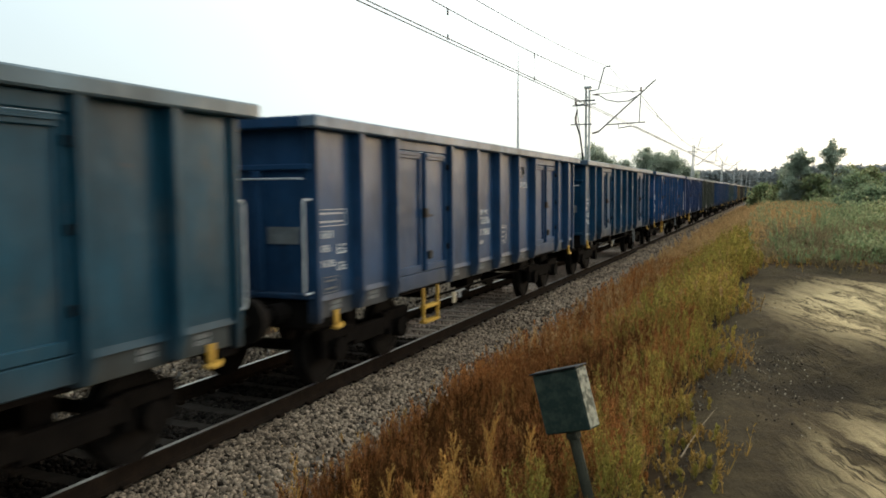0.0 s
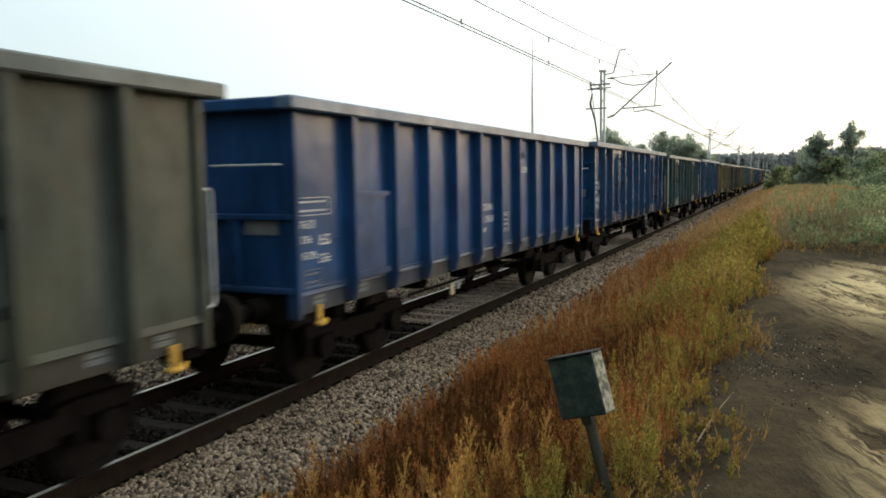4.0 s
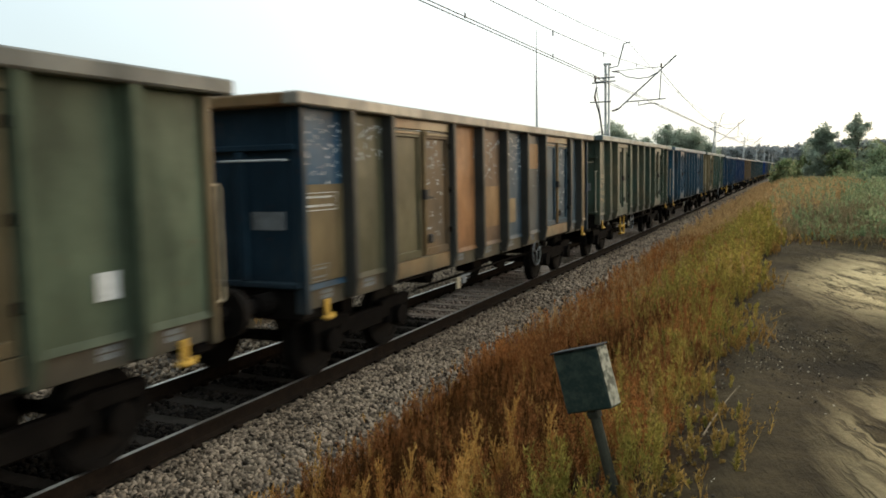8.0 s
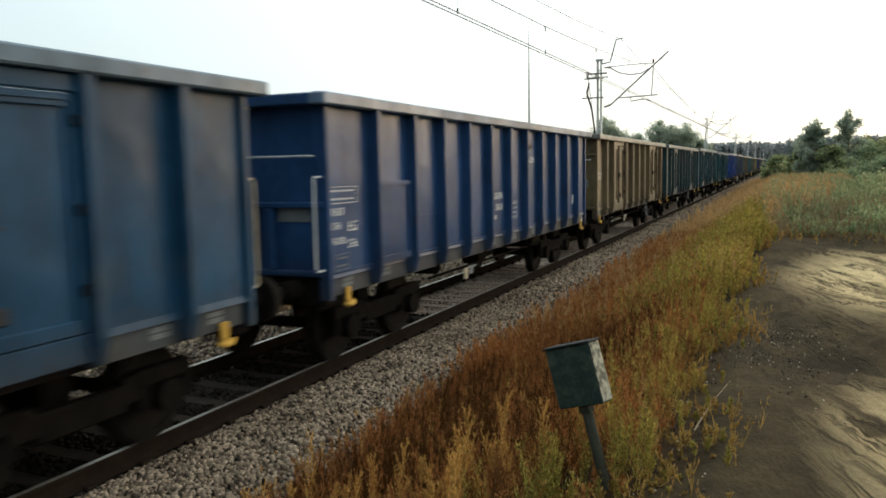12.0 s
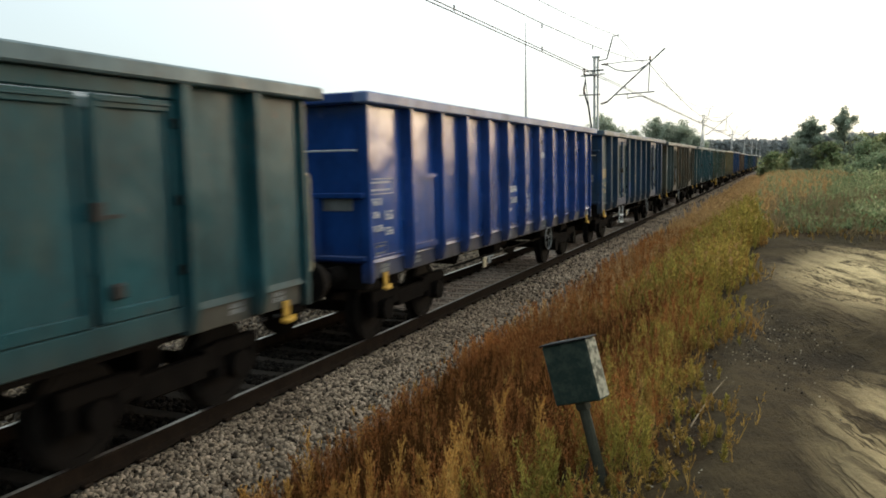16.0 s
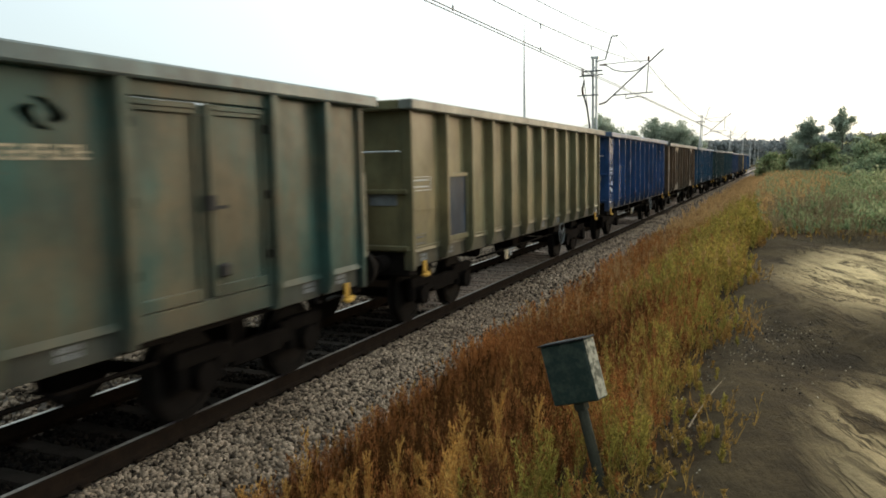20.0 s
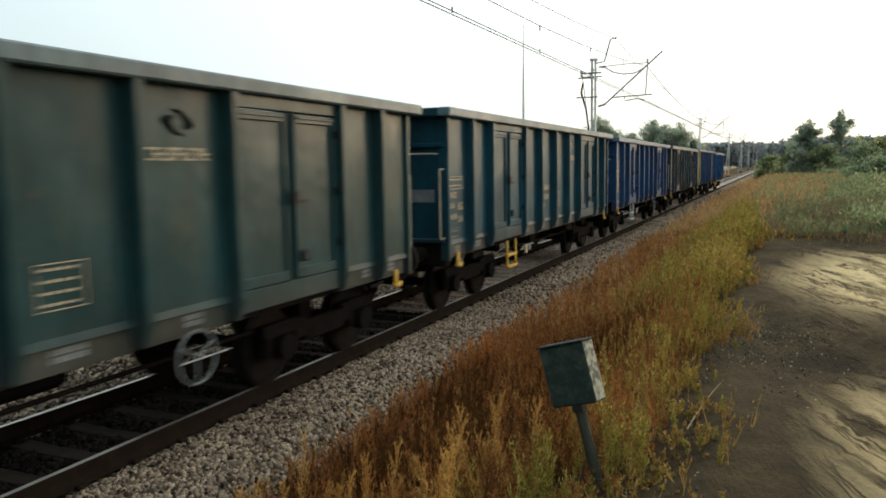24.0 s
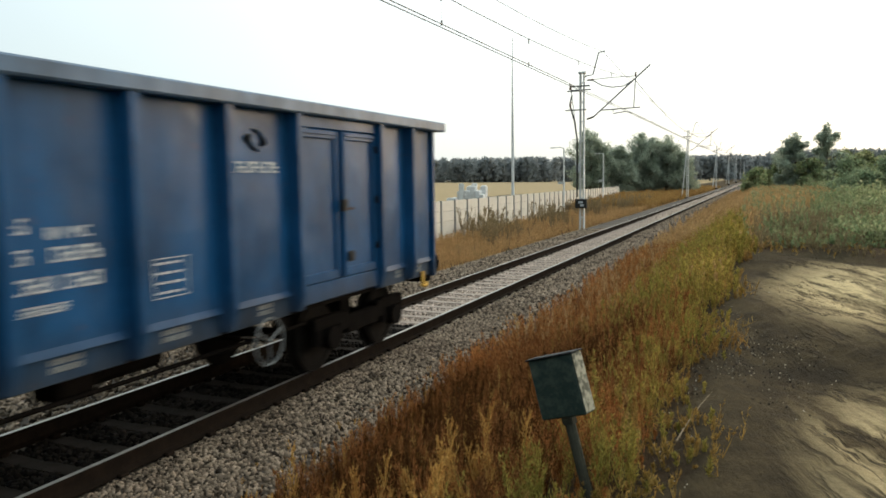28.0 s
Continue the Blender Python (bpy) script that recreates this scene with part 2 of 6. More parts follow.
M_BARK = mottled("bark", (0.09, 0.07, 0.05), (0.14, 0.11, 0.08), 5, 0.9)
M_BAG = mottled("white_sacks", (0.75, 0.74, 0.71), (0.60, 0.58, 0.54), 2, 0.8)
M_TWIG = mottled("pale_twig", (0.27, 0.20, 0.12), (0.18, 0.13, 0.08), 20, 0.8)

M_RUST_WEED = leafy("rust_brown_weeds", (0.42, 0.175, 0.072), (0.180, 0.075, 0.036), (0.40, 0.225, 0.10), 0.75, value=0.60)
M_DARK_WEED = leafy("dark_brown_brush", (0.110, 0.050, 0.024), (0.060, 0.027, 0.014), (0.15, 0.075, 0.028), 0.9)
M_OLIVE_WEED = leafy("olive_brown_weeds", (0.34, 0.230, 0.085), (0.26, 0.150, 0.058), (0.40, 0.285, 0.115), 0.7, value=0.6)
M_STALK = leafy("grey_brown_stalks", (0.26, 0.20, 0.115), (0.20, 0.155, 0.085), (0.30, 0.22, 0.12), 0.4)
M_ORANGE = leafy("orange_grass", (0.49, 0.315, 0.185), (0.40, 0.250, 0.145), (0.44, 0.33, 0.20), 0.3)
M_GOLD_WEED = leafy("golden_weeds", (0.52, 0.310, 0.115), (0.42, 0.220, 0.080), (0.50, 0.36, 0.15), 0.9, value=0.5)
M_GREEN_WEED = leafy("yellow_green_weeds", (0.290, 0.255, 0.078), (0.350, 0.265, 0.085), (0.22, 0.205, 0.065), 0.8, value=0.6)
M_DRY_GRASS = leafy("dry_grass", (0.36, 0.225, 0.105), (0.29, 0.170, 0.080), (0.32, 0.24, 0.115), 0.25)
M_BUSH = leafy("bush_leaves", (0.195, 0.250, 0.120), (0.320, 0.325, 0.165), (0.37, 0.33, 0.19), 0.45, 0.60, value=0.4)
M_SHRUB = leafy("shrub_leaves", (0.180, 0.235, 0.135), (0.240, 0.280, 0.160), (0.28, 0.30, 0.18), 0.6, 0.6, value=0.35)
# these two leaf colours are raised and greyed to carry the distant haze
M_TREE = leafy("hazed_tree_leaves", (0.335, 0.385, 0.300), (0.365, 0.405, 0.315), (0.385, 0.415, 0.325), 0.3, 0.70, value=0.18)
M_FOREST = leafy("hazed_far_forest", (0.27, 0.285, 0.285), (0.28, 0.295, 0.29), (0.29, 0.305, 0.295), 0.05, 0.5, value=0.07)


# ---- mesh helpers ----
def part(name, bm, material, parent=None, label=""):
    me = bpy.data.meshes.new(name)
    bm.to_mesh(me)
    bm.free()
    me.materials.append(material)
    ob = new(name, me)
    if parent:
        ob.parent = parent
    if label:
        ob["label"] = label
    return ob


def thing(name, label, category, group="", kind="", at=None):
    ob = new(name)
    if at is not None:
        ob.matrix_basis = at
    return tagged(ob, label, category, group, kind)


def cloud(name, verts, faces, material, parent=None):
    me = bpy.data.meshes.new(name)
    verts = np.asarray(verts, dtype=np.float32)
    faces = np.asarray(faces, dtype=np.int32)
    n, k = faces.shape
    me.vertices.add(len(verts))
    me.vertices.foreach_set("co", verts.ravel())
    me.loops.add(n * k)
    me.loops.foreach_set("vertex_index", faces.ravel())
    me.polygons.add(n)
    me.polygons.foreach_set("loop_start", np.arange(0, n * k, k, dtype=np.int32))
    me.update(calc_edges=True)
    me.materials.append(material)
    ob = new(name, me)
    if parent:
        ob.parent = parent
    return ob


def box(bm, x0, x1, y0, y1, z0, z1, bevel=0.0):
    r = bmesh.ops.create_cube(bm, size=1.0, matrix=Matrix.Translation(((x0 + x1) / 2, (y0 + y1) / 2, (z0 + z1) / 2)) @ Matrix.Diagonal((x1 - x0, y1 - y0, z1 - z0, 1)))
    if bevel:
        edges = list({e for v in r["verts"] for e in v.link_edges})
        bmesh.ops.bevel(bm, geom=edges, offset=bevel, segments=1, affect="EDGES", profile=0.7)
    return bm


def boxes(*list_of):
    bm = bmesh.new()
    for b in list_of:
        box(bm, *b)
    return bm


def tube(bm, points, r, sides=6, cap=True):
    """A round bar along points."""
    points = [Vector(p) for p in points]
    rings = []
    for i, p in enumerate(points):
        d = (points[min(i + 1, len(points) - 1)] - points[max(i - 1, 0)]).normalized()
        u = d.orthogonal().normalized() if abs(d.z) > 0.9 else d.cross(Vector((0, 0, 1))).normalized()
        v = d.cross(u)
        rr = r[i] if isinstance(r, (list, tuple)) else r
        rings.append([bm.verts.new(p + rr * (math.cos(a) * u + math.sin(a) * v)) for a in (2 * math.pi * j / sides for j in range(sides))])
    for a, b in zip(rings, rings[1:]):
        for j in range(sides):
            bm.faces.new((a[j], a[(j + 1) % sides], b[(j + 1) % sides], b[j]))
    if cap:
        bm.faces.new(rings[0][::-1])
        bm.faces.new(rings[-1])
    return bm


def bar(points, r, sides=6):
    return tube(bmesh.new(), points, r, sides)


def disc(bm, centre, axis, r, depth, sides=20, inner=0.0):
    """A turned disc or ring about an axis through its centre."""
    axis = Vector(axis).normalized()
    u = axis.orthogonal().normalized()
    v = axis.cross(u)
    c = Vector(centre)
    ring = lambda rad, h: [bm.verts.new(c + axis * h + rad * (math.cos(t) * u + math.sin(t) * v)) for t in (2 * math.pi * j / sides for j in range(sides))]
    o0, o1 = ring(r, -depth / 2), ring(r, depth / 2)
    quads = lambda a, b: [bm.faces.new((a[j], a[(j + 1) % sides], b[(j + 1) % sides], b[j])) for j in range(sides)]
    quads(o0, o1)
    if inner:
        i0, i1 = ring(inner, -depth / 2), ring(inner, depth / 2)
        quads(o1, i1), quads(i1, i0), quads(i0, o0)
    else:
        bm.faces.new(o1), bm.faces.new(o0[::-1])
    return bm


def diamonds(p, d, length, width, rng):
    """Thin leaf shapes: base points, ways, lengths and widths to four corners each."""
    d = d / np.maximum(np.linalg.norm(d, axis=1, keepdims=True), 1e-9)
    side = np.cross(d, rng.normal(size=d.shape))
    side /= np.maximum(np.linalg.norm(side, axis=1, keepdims=True), 1e-9)
    mid = p + d * (length * 0.45)[:, None]
    tip = p + d * length[:, None]
    s = side * (width * 0.5)[:, None]
    v = np.stack([p, mid - s, tip, mid + s], 1).reshape(-1, 3)
    return v, np.arange(len(v)).reshape(-1, 4)


def slivers(p, d, length, width, rng):
    """Thin pointed leaves and stalks, three corners each."""
    d = d / np.maximum(np.linalg.norm(d, axis=1, keepdims=True), 1e-9)
    side = np.cross(d, rng.normal(size=d.shape))
    side /= np.maximum(np.linalg.norm(side, axis=1, keepdims=True), 1e-9)
    s = side * (width * 0.5)[:, None]
    v = np.stack([p - s, p + s, p + d * length[:, None]], 1).reshape(-1, 3)
    return v, np.arange(len(v)).reshape(-1, 3)


def join(*sets):
    vs, fs, n = [], [], 0
    for v, f in sets:
        vs.append(v)
        fs.append(f + n)
        n += len(v)
    return np.concatenate(vs), np.concatenate(fs)


# ---- lie of the land ----
def bumps(x, y):
    return 0.5 * np.sin(0.71 * x + 1.3 * np.sin(0.43 * y)) * np.cos(0.57 * y + 0.9 * np.sin(0.37 * x)) + 0.3 * np.sin(1.9 * x + 0.6 * y) * np.cos(1.7 * y - 0.4 * x)


def land(x, y):
    """Height of the ground: the track bed, a bank up to the dirt lane, flat meadow on the other side."""
    x, y = np.asarray(x, float), np.asarray(y, float)
    s = np.clip((x - 2.0) / 3.8, 0, 1)
    bank = -0.50 + (1.25 * s ** 2 - 0.25 * s ** 6) * (1.30 - 0.5 * np.clip((y - 40) / 120, 0, 1))
    left = -0.50 - 0.3 * np.clip((-x - 6) / 14, 0, 1) + 1.8 * np.clip((-x - 40) / 200, 0, 1)
    z = np.where(x > 0, bank, left)
    rough = np.clip((np.abs(x) - 2) / 2, 0, 1)
    return z + rough * 0.05 * bumps(x, y)


# ---- ground ----
M_GROUND, nt, p = nodes_of("soil_sand_and_stubble")
sep = nt.nodes.new("ShaderNodeSeparateXYZ")
nt.links.new(coords(nt).outputs[0], sep.inputs[0])
gx, gy = sep.outputs[0], sep.outputs[1]
wob = noise_tex(nt, 0.45, 6, 0.7)
wob2 = noise_tex(nt, 1.6, 6, 0.72)
grit = noise_tex(nt, 28, 5, 0.75)
mp = coords(nt, (2.6, 0.42, 1))
mp.vector_type = "TEXTURE"
mp.inputs["Scale"].default_value = (0.34, 2.2, 1)
mp.inputs["Rotation"].default_value = (0, 0, radians(21))
rn = add(nt, "ShaderNodeTexNoise", Scale=1.0, Detail=6.0, Roughness=0.66)
nt.links.new(mp.outputs[0], rn.inputs["Vector"])
ruts = rn.outputs["Fac"]
fn = add(nt, "ShaderNodeTexNoise", Scale=1.25, Detail=5.0, Roughness=0.62, Distortion=0.5)
nt.links.new(mp.outputs[0], fn.inputs["Vector"])
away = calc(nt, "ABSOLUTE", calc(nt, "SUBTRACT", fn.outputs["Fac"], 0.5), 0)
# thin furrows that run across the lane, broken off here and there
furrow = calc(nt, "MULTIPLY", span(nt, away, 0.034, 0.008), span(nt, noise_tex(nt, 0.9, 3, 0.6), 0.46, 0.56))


def patch(cx, cy, rx, ry, soft):
    dx = calc(nt, "DIVIDE", calc(nt, "SUBTRACT", gx, cx), rx)
    dy = calc(nt, "DIVIDE", calc(nt, "SUBTRACT", gy, cy), ry)
    r = calc(nt, "ADD", calc(nt, "MULTIPLY", dx, dx), calc(nt, "MULTIPLY", dy, dy))
    r = calc(nt, "ADD", r, calc(nt, "MULTIPLY", calc(nt, "SUBTRACT", ruts, 0.5), 3.2))
    return span(nt, r, 1.0 + soft, 1.0 - soft)


weedy = blend(nt, span(nt, wob, 0.4, 0.6), (0.060, 0.032, 0.015), (0.046, 0.036, 0.015))
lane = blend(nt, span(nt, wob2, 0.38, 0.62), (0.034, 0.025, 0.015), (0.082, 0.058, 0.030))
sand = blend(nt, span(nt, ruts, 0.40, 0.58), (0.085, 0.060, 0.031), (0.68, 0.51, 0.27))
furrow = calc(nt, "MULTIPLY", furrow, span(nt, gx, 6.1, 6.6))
lane_mask = span(nt, calc(nt, "ADD", gx, calc(nt, "MULTIPLY", wob2, 0.9)), 5.75, 6.25)
far_mask = span(nt, calc(nt, "ADD", gy, calc(nt, "MULTIPLY", wob2, 4.0)), 24.0, 15.5)
right_mask = span(nt, calc(nt, "ADD", gx, calc(nt, "MULTIPLY", wob, 2.0)), 12.5, 10.5)
lane_mask = calc(nt, "MULTIPLY", calc(nt, "MULTIPLY", lane_mask, far_mask), right_mask)
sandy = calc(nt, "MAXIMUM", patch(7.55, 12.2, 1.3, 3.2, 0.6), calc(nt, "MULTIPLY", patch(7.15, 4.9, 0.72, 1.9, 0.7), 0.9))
# furrows are coloured dark too, standing in for the shade inside them
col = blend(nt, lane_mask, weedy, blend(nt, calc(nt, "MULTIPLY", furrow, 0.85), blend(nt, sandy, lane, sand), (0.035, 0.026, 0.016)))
meadow = blend(nt, span(nt, wob, 0.4, 0.6), (0.33, 0.245, 0.135), (0.40, 0.295, 0.165))
col = blend(nt, span(nt, gx, -15, -19), col, meadow)
col = blend(nt, span(nt, gx, 14, 17), col, (0.10, 0.085, 0.035))
col = blend(nt, span(nt, grit, 0.42, 0.7, 0.0, 0.55), col, blend(nt, 0.5, col, (0.03, 0.025, 0.02)))
nt.links.new(col, p.inputs["Base Color"])
p.inputs["Roughness"].default_value = 0.95
p.inputs["Specular IOR Level"].default_value = 0.05
bump(nt, p, calc(nt, "SUBTRACT", calc(nt, "ADD", calc(nt, "ADD", ruts, calc(nt, "MULTIPLY", noise_tex(nt, 9, 6, 0.75), 0.5)), calc(nt, "MULTIPLY", grit, 0.25)), calc(nt, "MULTIPLY", furrow, 0.35)), 1.0, 0.09)


def steps(lo, fine_lo, fine_hi, hi, fine, grow):
    a = list(np.arange(fine_lo, fine_hi, fine))
    s = fine
    while a[-1] < hi:
        s *= grow
        a.append(a[-1] + s)
    s = fine
    while a[0] > lo:
        s *= grow
        a.insert(0, a[0] - s)
    return np.array(a)


xs, ys = steps(-3000, 1.8, 11.0, 3000, 0.10, 1.14), steps(-1500, 2.0, 22.0, 4000, 0.12, 1.13)
X, Y = np.meshgrid(xs, ys)
Z = land(X, Y)
lane_w = np.clip((X - 5.6) / 0.6, 0, 1) * np.clip((14 - X) / 3, 0, 1) * np.clip((30 - Y) / 8, 0, 1)
U, V = X + 0.39 * Y, Y - 0.39 * X
ridge = np.abs(np.sin(7.5 * U + 1.4 * np.sin(0.8 * V + U) + 0.5 * np.sin(2.3 * V))) + 0.5 * np.abs(np.sin(17.0 * U + 2.0 * np.sin(1.1 * V + 2 * U)))
Z = Z + lane_w * (0.040 * (ridge - 0.7) * (0.5 + 0.5 * np.sin(0.9 * V + 2.1 * U)) + 0.045 * np.sin(1.7 * U + 0.4 * V) + 0.010 * np.sin(23 * X + 9 * np.sin(3 * Y)) * np.sin(21 * Y + 5 * X))
Z = Z - 0.10 * np.exp(-(((X - 6.85) / 0.7) ** 2 + ((Y - 7.2) / 0.8) ** 2))
ny, nx = X.shape
idx = np.arange(nx * ny).reshape(ny, nx)
quads = np.stack([idx[:-1, :-1], idx[:-1, 1:], idx[1:, 1:], idx[1:, :-1]], -1).reshape(-1, 4)
ground = cloud("ground", np.stack([X, Y, Z], -1).reshape(-1, 3), quads, M_GROUND)
ground.data.polygons.foreach_set("use_smooth", np.ones(len(quads), dtype=bool))
tagged(ground, "dry weedy soil with a dark dirt lane and pale sand", "ground", kind="structure")

# ---- track bed ----
Y0, Y1 = -40.0, 560.0
bm = bmesh.new()
section = [(-3.6, -0.62), (-2.6, -0.27), (-1.30, -0.205), (-0.70, -0.235), (0.0, -0.245), (0.70, -0.235), (1.02, -0.178), (1.30, -0.190), (1.75, -0.235), (2.5, -0.62)]
yy = list(np.arange(Y0, 40, 0.5)) + list(np.arange(40, Y1 + 1, 8))
rows_v = [[bm.verts.new((x, y, z + 0.012 * math.sin(3 * y + 5 * x))) for x, z in section] for y in yy]
for a, b in zip(rows_v, rows_v[1:]):
    for j in range(len(section) - 1):
        bm.faces.new((a[j], a[j + 1], b[j + 1], b[j]))
M_BED = mottled("ballast_bed", (0.125, 0.100, 0.078), (0.060, 0.047, 0.036), 1.2, 0.95, grain=34, depth=0.05)
tagged(part("ballast_bed", bm, M_BED), "grey crushed stone track bed", "track bed", kind="structure")


def rail(name, x):
    prof = [(-0.075, -0.172), (0.075, -0.172), (0.075, -0.160), (0.012, -0.140), (0.010, -0.048), (0.036, -0.036), (0.036, -0.006), (0.030, -0.0005), (-0.030, -0.0005), (-0.036, -0.006), (-0.036, -0.036), (-0.010, -0.048), (-0.012, -0.140), (-0.075, -0.160)]
    bm = bmesh.new()
    r = [[bm.verts.new((px, y, pz)) for px, pz in prof] for y in (Y0, 0, 20, 60, 150, Y1)]
    for a, b in zip(r, r[1:]):
        for j in range(len(prof)):
            bm.faces.new((a[j], a[(j + 1) % len(prof)], b[(j + 1) % len(prof)], b[j]))
    ob = part(name, bm, M_RAIL)
    ob.location.x = x
    tagged(ob, "rusty steel running rail with a polished top", "rail", "running rails", "structure")
    bm = box(bmesh.new(), -0.024, 0.024, Y0, Y1, -0.0004, 0.0022)
    part("rail_head", bm, M_RAILTOP, ob, "polished bright running surface")
    return ob


rail("rail_near", 0.7535)
rail("rail_far", -0.7535)

rng = np.random.default_rng(5)


def stones(name, x0, x1, y0, y1, per_m2, size, z_of, keep=None):
    n = int((x1 - x0) * (y1 - y0) * per_m2)
    cx, cy = rng.uniform(x0, x1, n), rng.uniform(y0, y1, n)
    if keep is not None:
        k = keep(cx, cy)
        cx, cy = cx[k], cy[k]
        n = len(cx)
    s = size * rng.uniform(0.55, 1.25, n)
    cube = np.array([[a, b, c] for a in (-1, 1) for b in (-1, 1) for c in (-1, 1)], float)
    v = cube[None] * rng.uniform(0.35, 1.0, (n, 8, 3)) * 0.5 * s[:, None, None]
    q = rng.normal(size=(n, 4))
    q /= np.linalg.norm(q, axis=1, keepdims=True)
    w, a, b, c = q.T
    rot = np.stack([1 - 2 * (b * b + c * c), 2 * (a * b - c * w), 2 * (a * c + b * w), 2 * (a * b + c * w), 1 - 2 * (a * a + c * c), 2 * (b * c - a * w), 2 * (a * c - b * w), 2 * (b * c + a * w), 1 - 2 * (a * a + b * b)], -1).reshape(n, 3, 3)
    v = np.einsum("nij,nkj->nki", rot, v)
    v += np.stack([cx, cy, z_of(cx, cy) + 0.18 * s], -1)[:, None]
    f6 = np.array([[0, 1, 3, 2], [4, 6, 7, 5], [0, 4, 5, 1], [2, 3, 7, 6], [0, 2, 6, 4], [1, 5, 7, 3]])
    f = (np.arange(n)[:, None, None] * 8 + f6[None]).reshape(-1, 4)
    return v.reshape(-1, 3), f


bed_z = lambda x, y: np.interp(x, [s[0] for s in section], [s[1] for s in section])
clear = lambda x, y: (np.abs(np.abs(x) - 0.7535) > 0.10)
near_set = stones("a", 0.85, 2.35, 1.5, 14.0, 1250, 0.050, bed_z)
mid_set = stones("b", 0.85, 2.3, 14.0, 34.0, 460, 0.058, bed_z)
far_set = stones("c", 0.85, 2.2, 34.0, 130.0, 150, 0.10, bed_z)
between = lambda x, y: np.abs((y - 0.3 + 0.3) % 0.6 - 0.3) > 0.11
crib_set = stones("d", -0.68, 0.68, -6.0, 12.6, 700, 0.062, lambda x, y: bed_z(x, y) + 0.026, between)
lit_near = stones("g", -0.66, 0.66, 12.6, 50.0, 420, 0.060, lambda x, y: bed_z(x, y) + 0.005, between)
lit_far = stones("h", -0.66, 0.66, 50.0, 330.0, 90, 0.13, lambda x, y: bed_z(x, y) + 0.005)
lit_set = join(lit_near, lit_far)
back_set = stones("f", 0.85, 2.3, -14.0, 1.5, 90, 0.09, bed_z)
left_set = stones("e", -3.1, -0.85, 2.0, 40.0, 210, 0.070, bed_z)
bs = cloud("ballast_stones", *join(near_set, mid_set, far_set, left_set, back_set), M_STONE)
# near stones are coloured dark for the train's shade, those beyond left pale
M_CRIB = mottled("shaded_crib_stone", (0.026, 0.021, 0.017), (0.013, 0.011, 0.009), 0.8, 0.9, island=0.8, gloss=0.05)
tagged(cloud("crib_stones", *crib_set, M_CRIB), "brown stones between the rails, darkened as under the train", "ballast", kind="stuff")
M_LITCRIB = mottled("lit_crib_stone", (0.46, 0.36, 0.29), (0.30, 0.23, 0.18), 0.8, 0.9, island=0.5, gloss=0.05)
tagged(cloud("clean_crib_stones", *lit_set, M_LITCRIB), "pale pinkish stones between the rails, outside the painted shade", "ballast", kind="stuff")
tagged(bs, "grey and brown crushed ballast stones", "ballast", kind="stuff")

# sleepers with their fastenings
bm = bmesh.new()
prof = [(-1.28, -0.215), (-0.95, -0.175), (-0.55, -0.178), (-0.30, -0.192), (0.30, -0.192), (0.55, -0.178), (0.95, -0.175), (1.28, -0.225)]
va = [[bm.verts.new((x, y, z)) for x, z in prof] for y in (-0.10, 0.10)]
vb = [[bm.verts.new((x, y, -0.36)) for x, z in prof] for y in (-0.14, 0.14)]
for j in range(len(prof) - 1):
    bm.faces.new((va[0][j], va[0][j + 1], va[1][j + 1], va[1][j]))
    bm.faces.new((vb[0][j], vb[0][j + 1], va[0][j + 1], va[0][j]))
    bm.faces.new((va[1][j], va[1][j + 1], vb[1][j + 1], vb[1][j]))
for j in (0, -1):
    bm.faces.new((va[0][j], va[1][j], vb[1][j], vb[0][j]))
sleeper = tagged(part("sleeper", bm, M_CONCRETE), "weathered concrete railway sleeper in ballast, darkened as under the train", "sleeper", "sleepers under the rails")
for sx in (-1, 1):
    for off in (-0.105, 0.105):
        part("rail_clip", box(bmesh.new(), sx * 0.7535 + off - 0.035, sx * 0.7535 + off + 0.035, -0.05, 0.05, -0.178, -0.135, 0.012), M_RAIL, sleeper, "rusty rail fastening")
sleeper.matrix_basis = pose(0, 0.3, 0)
n_sl = int(150 / 0.6)
for i in range(1, n_sl):
    sl = copy_thing(sleeper, pose(random.uniform(-0.02, 0.02), 0.3 + 0.6 * i, random.uniform(-0.006, 0.004), 0, 0, random.uniform(-0.6, 0.6)))
    if i > 20:      # from here on pale, outside the train's shade painted on the near ones
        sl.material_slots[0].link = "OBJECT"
        sl.material_slots[0].material = M_LITSLEEPER
        tagged(sl, "pale concrete railway sleeper in ballast, outside the painted shade")


# ---- the wagons ----
PANEL, POST, RIM = 1.305, 1.450, 1.476
ZB, ZL, ZT, ZR = 1.00, 1.20, 3.185, 3.325
END, HALF = 6.30, 6.525


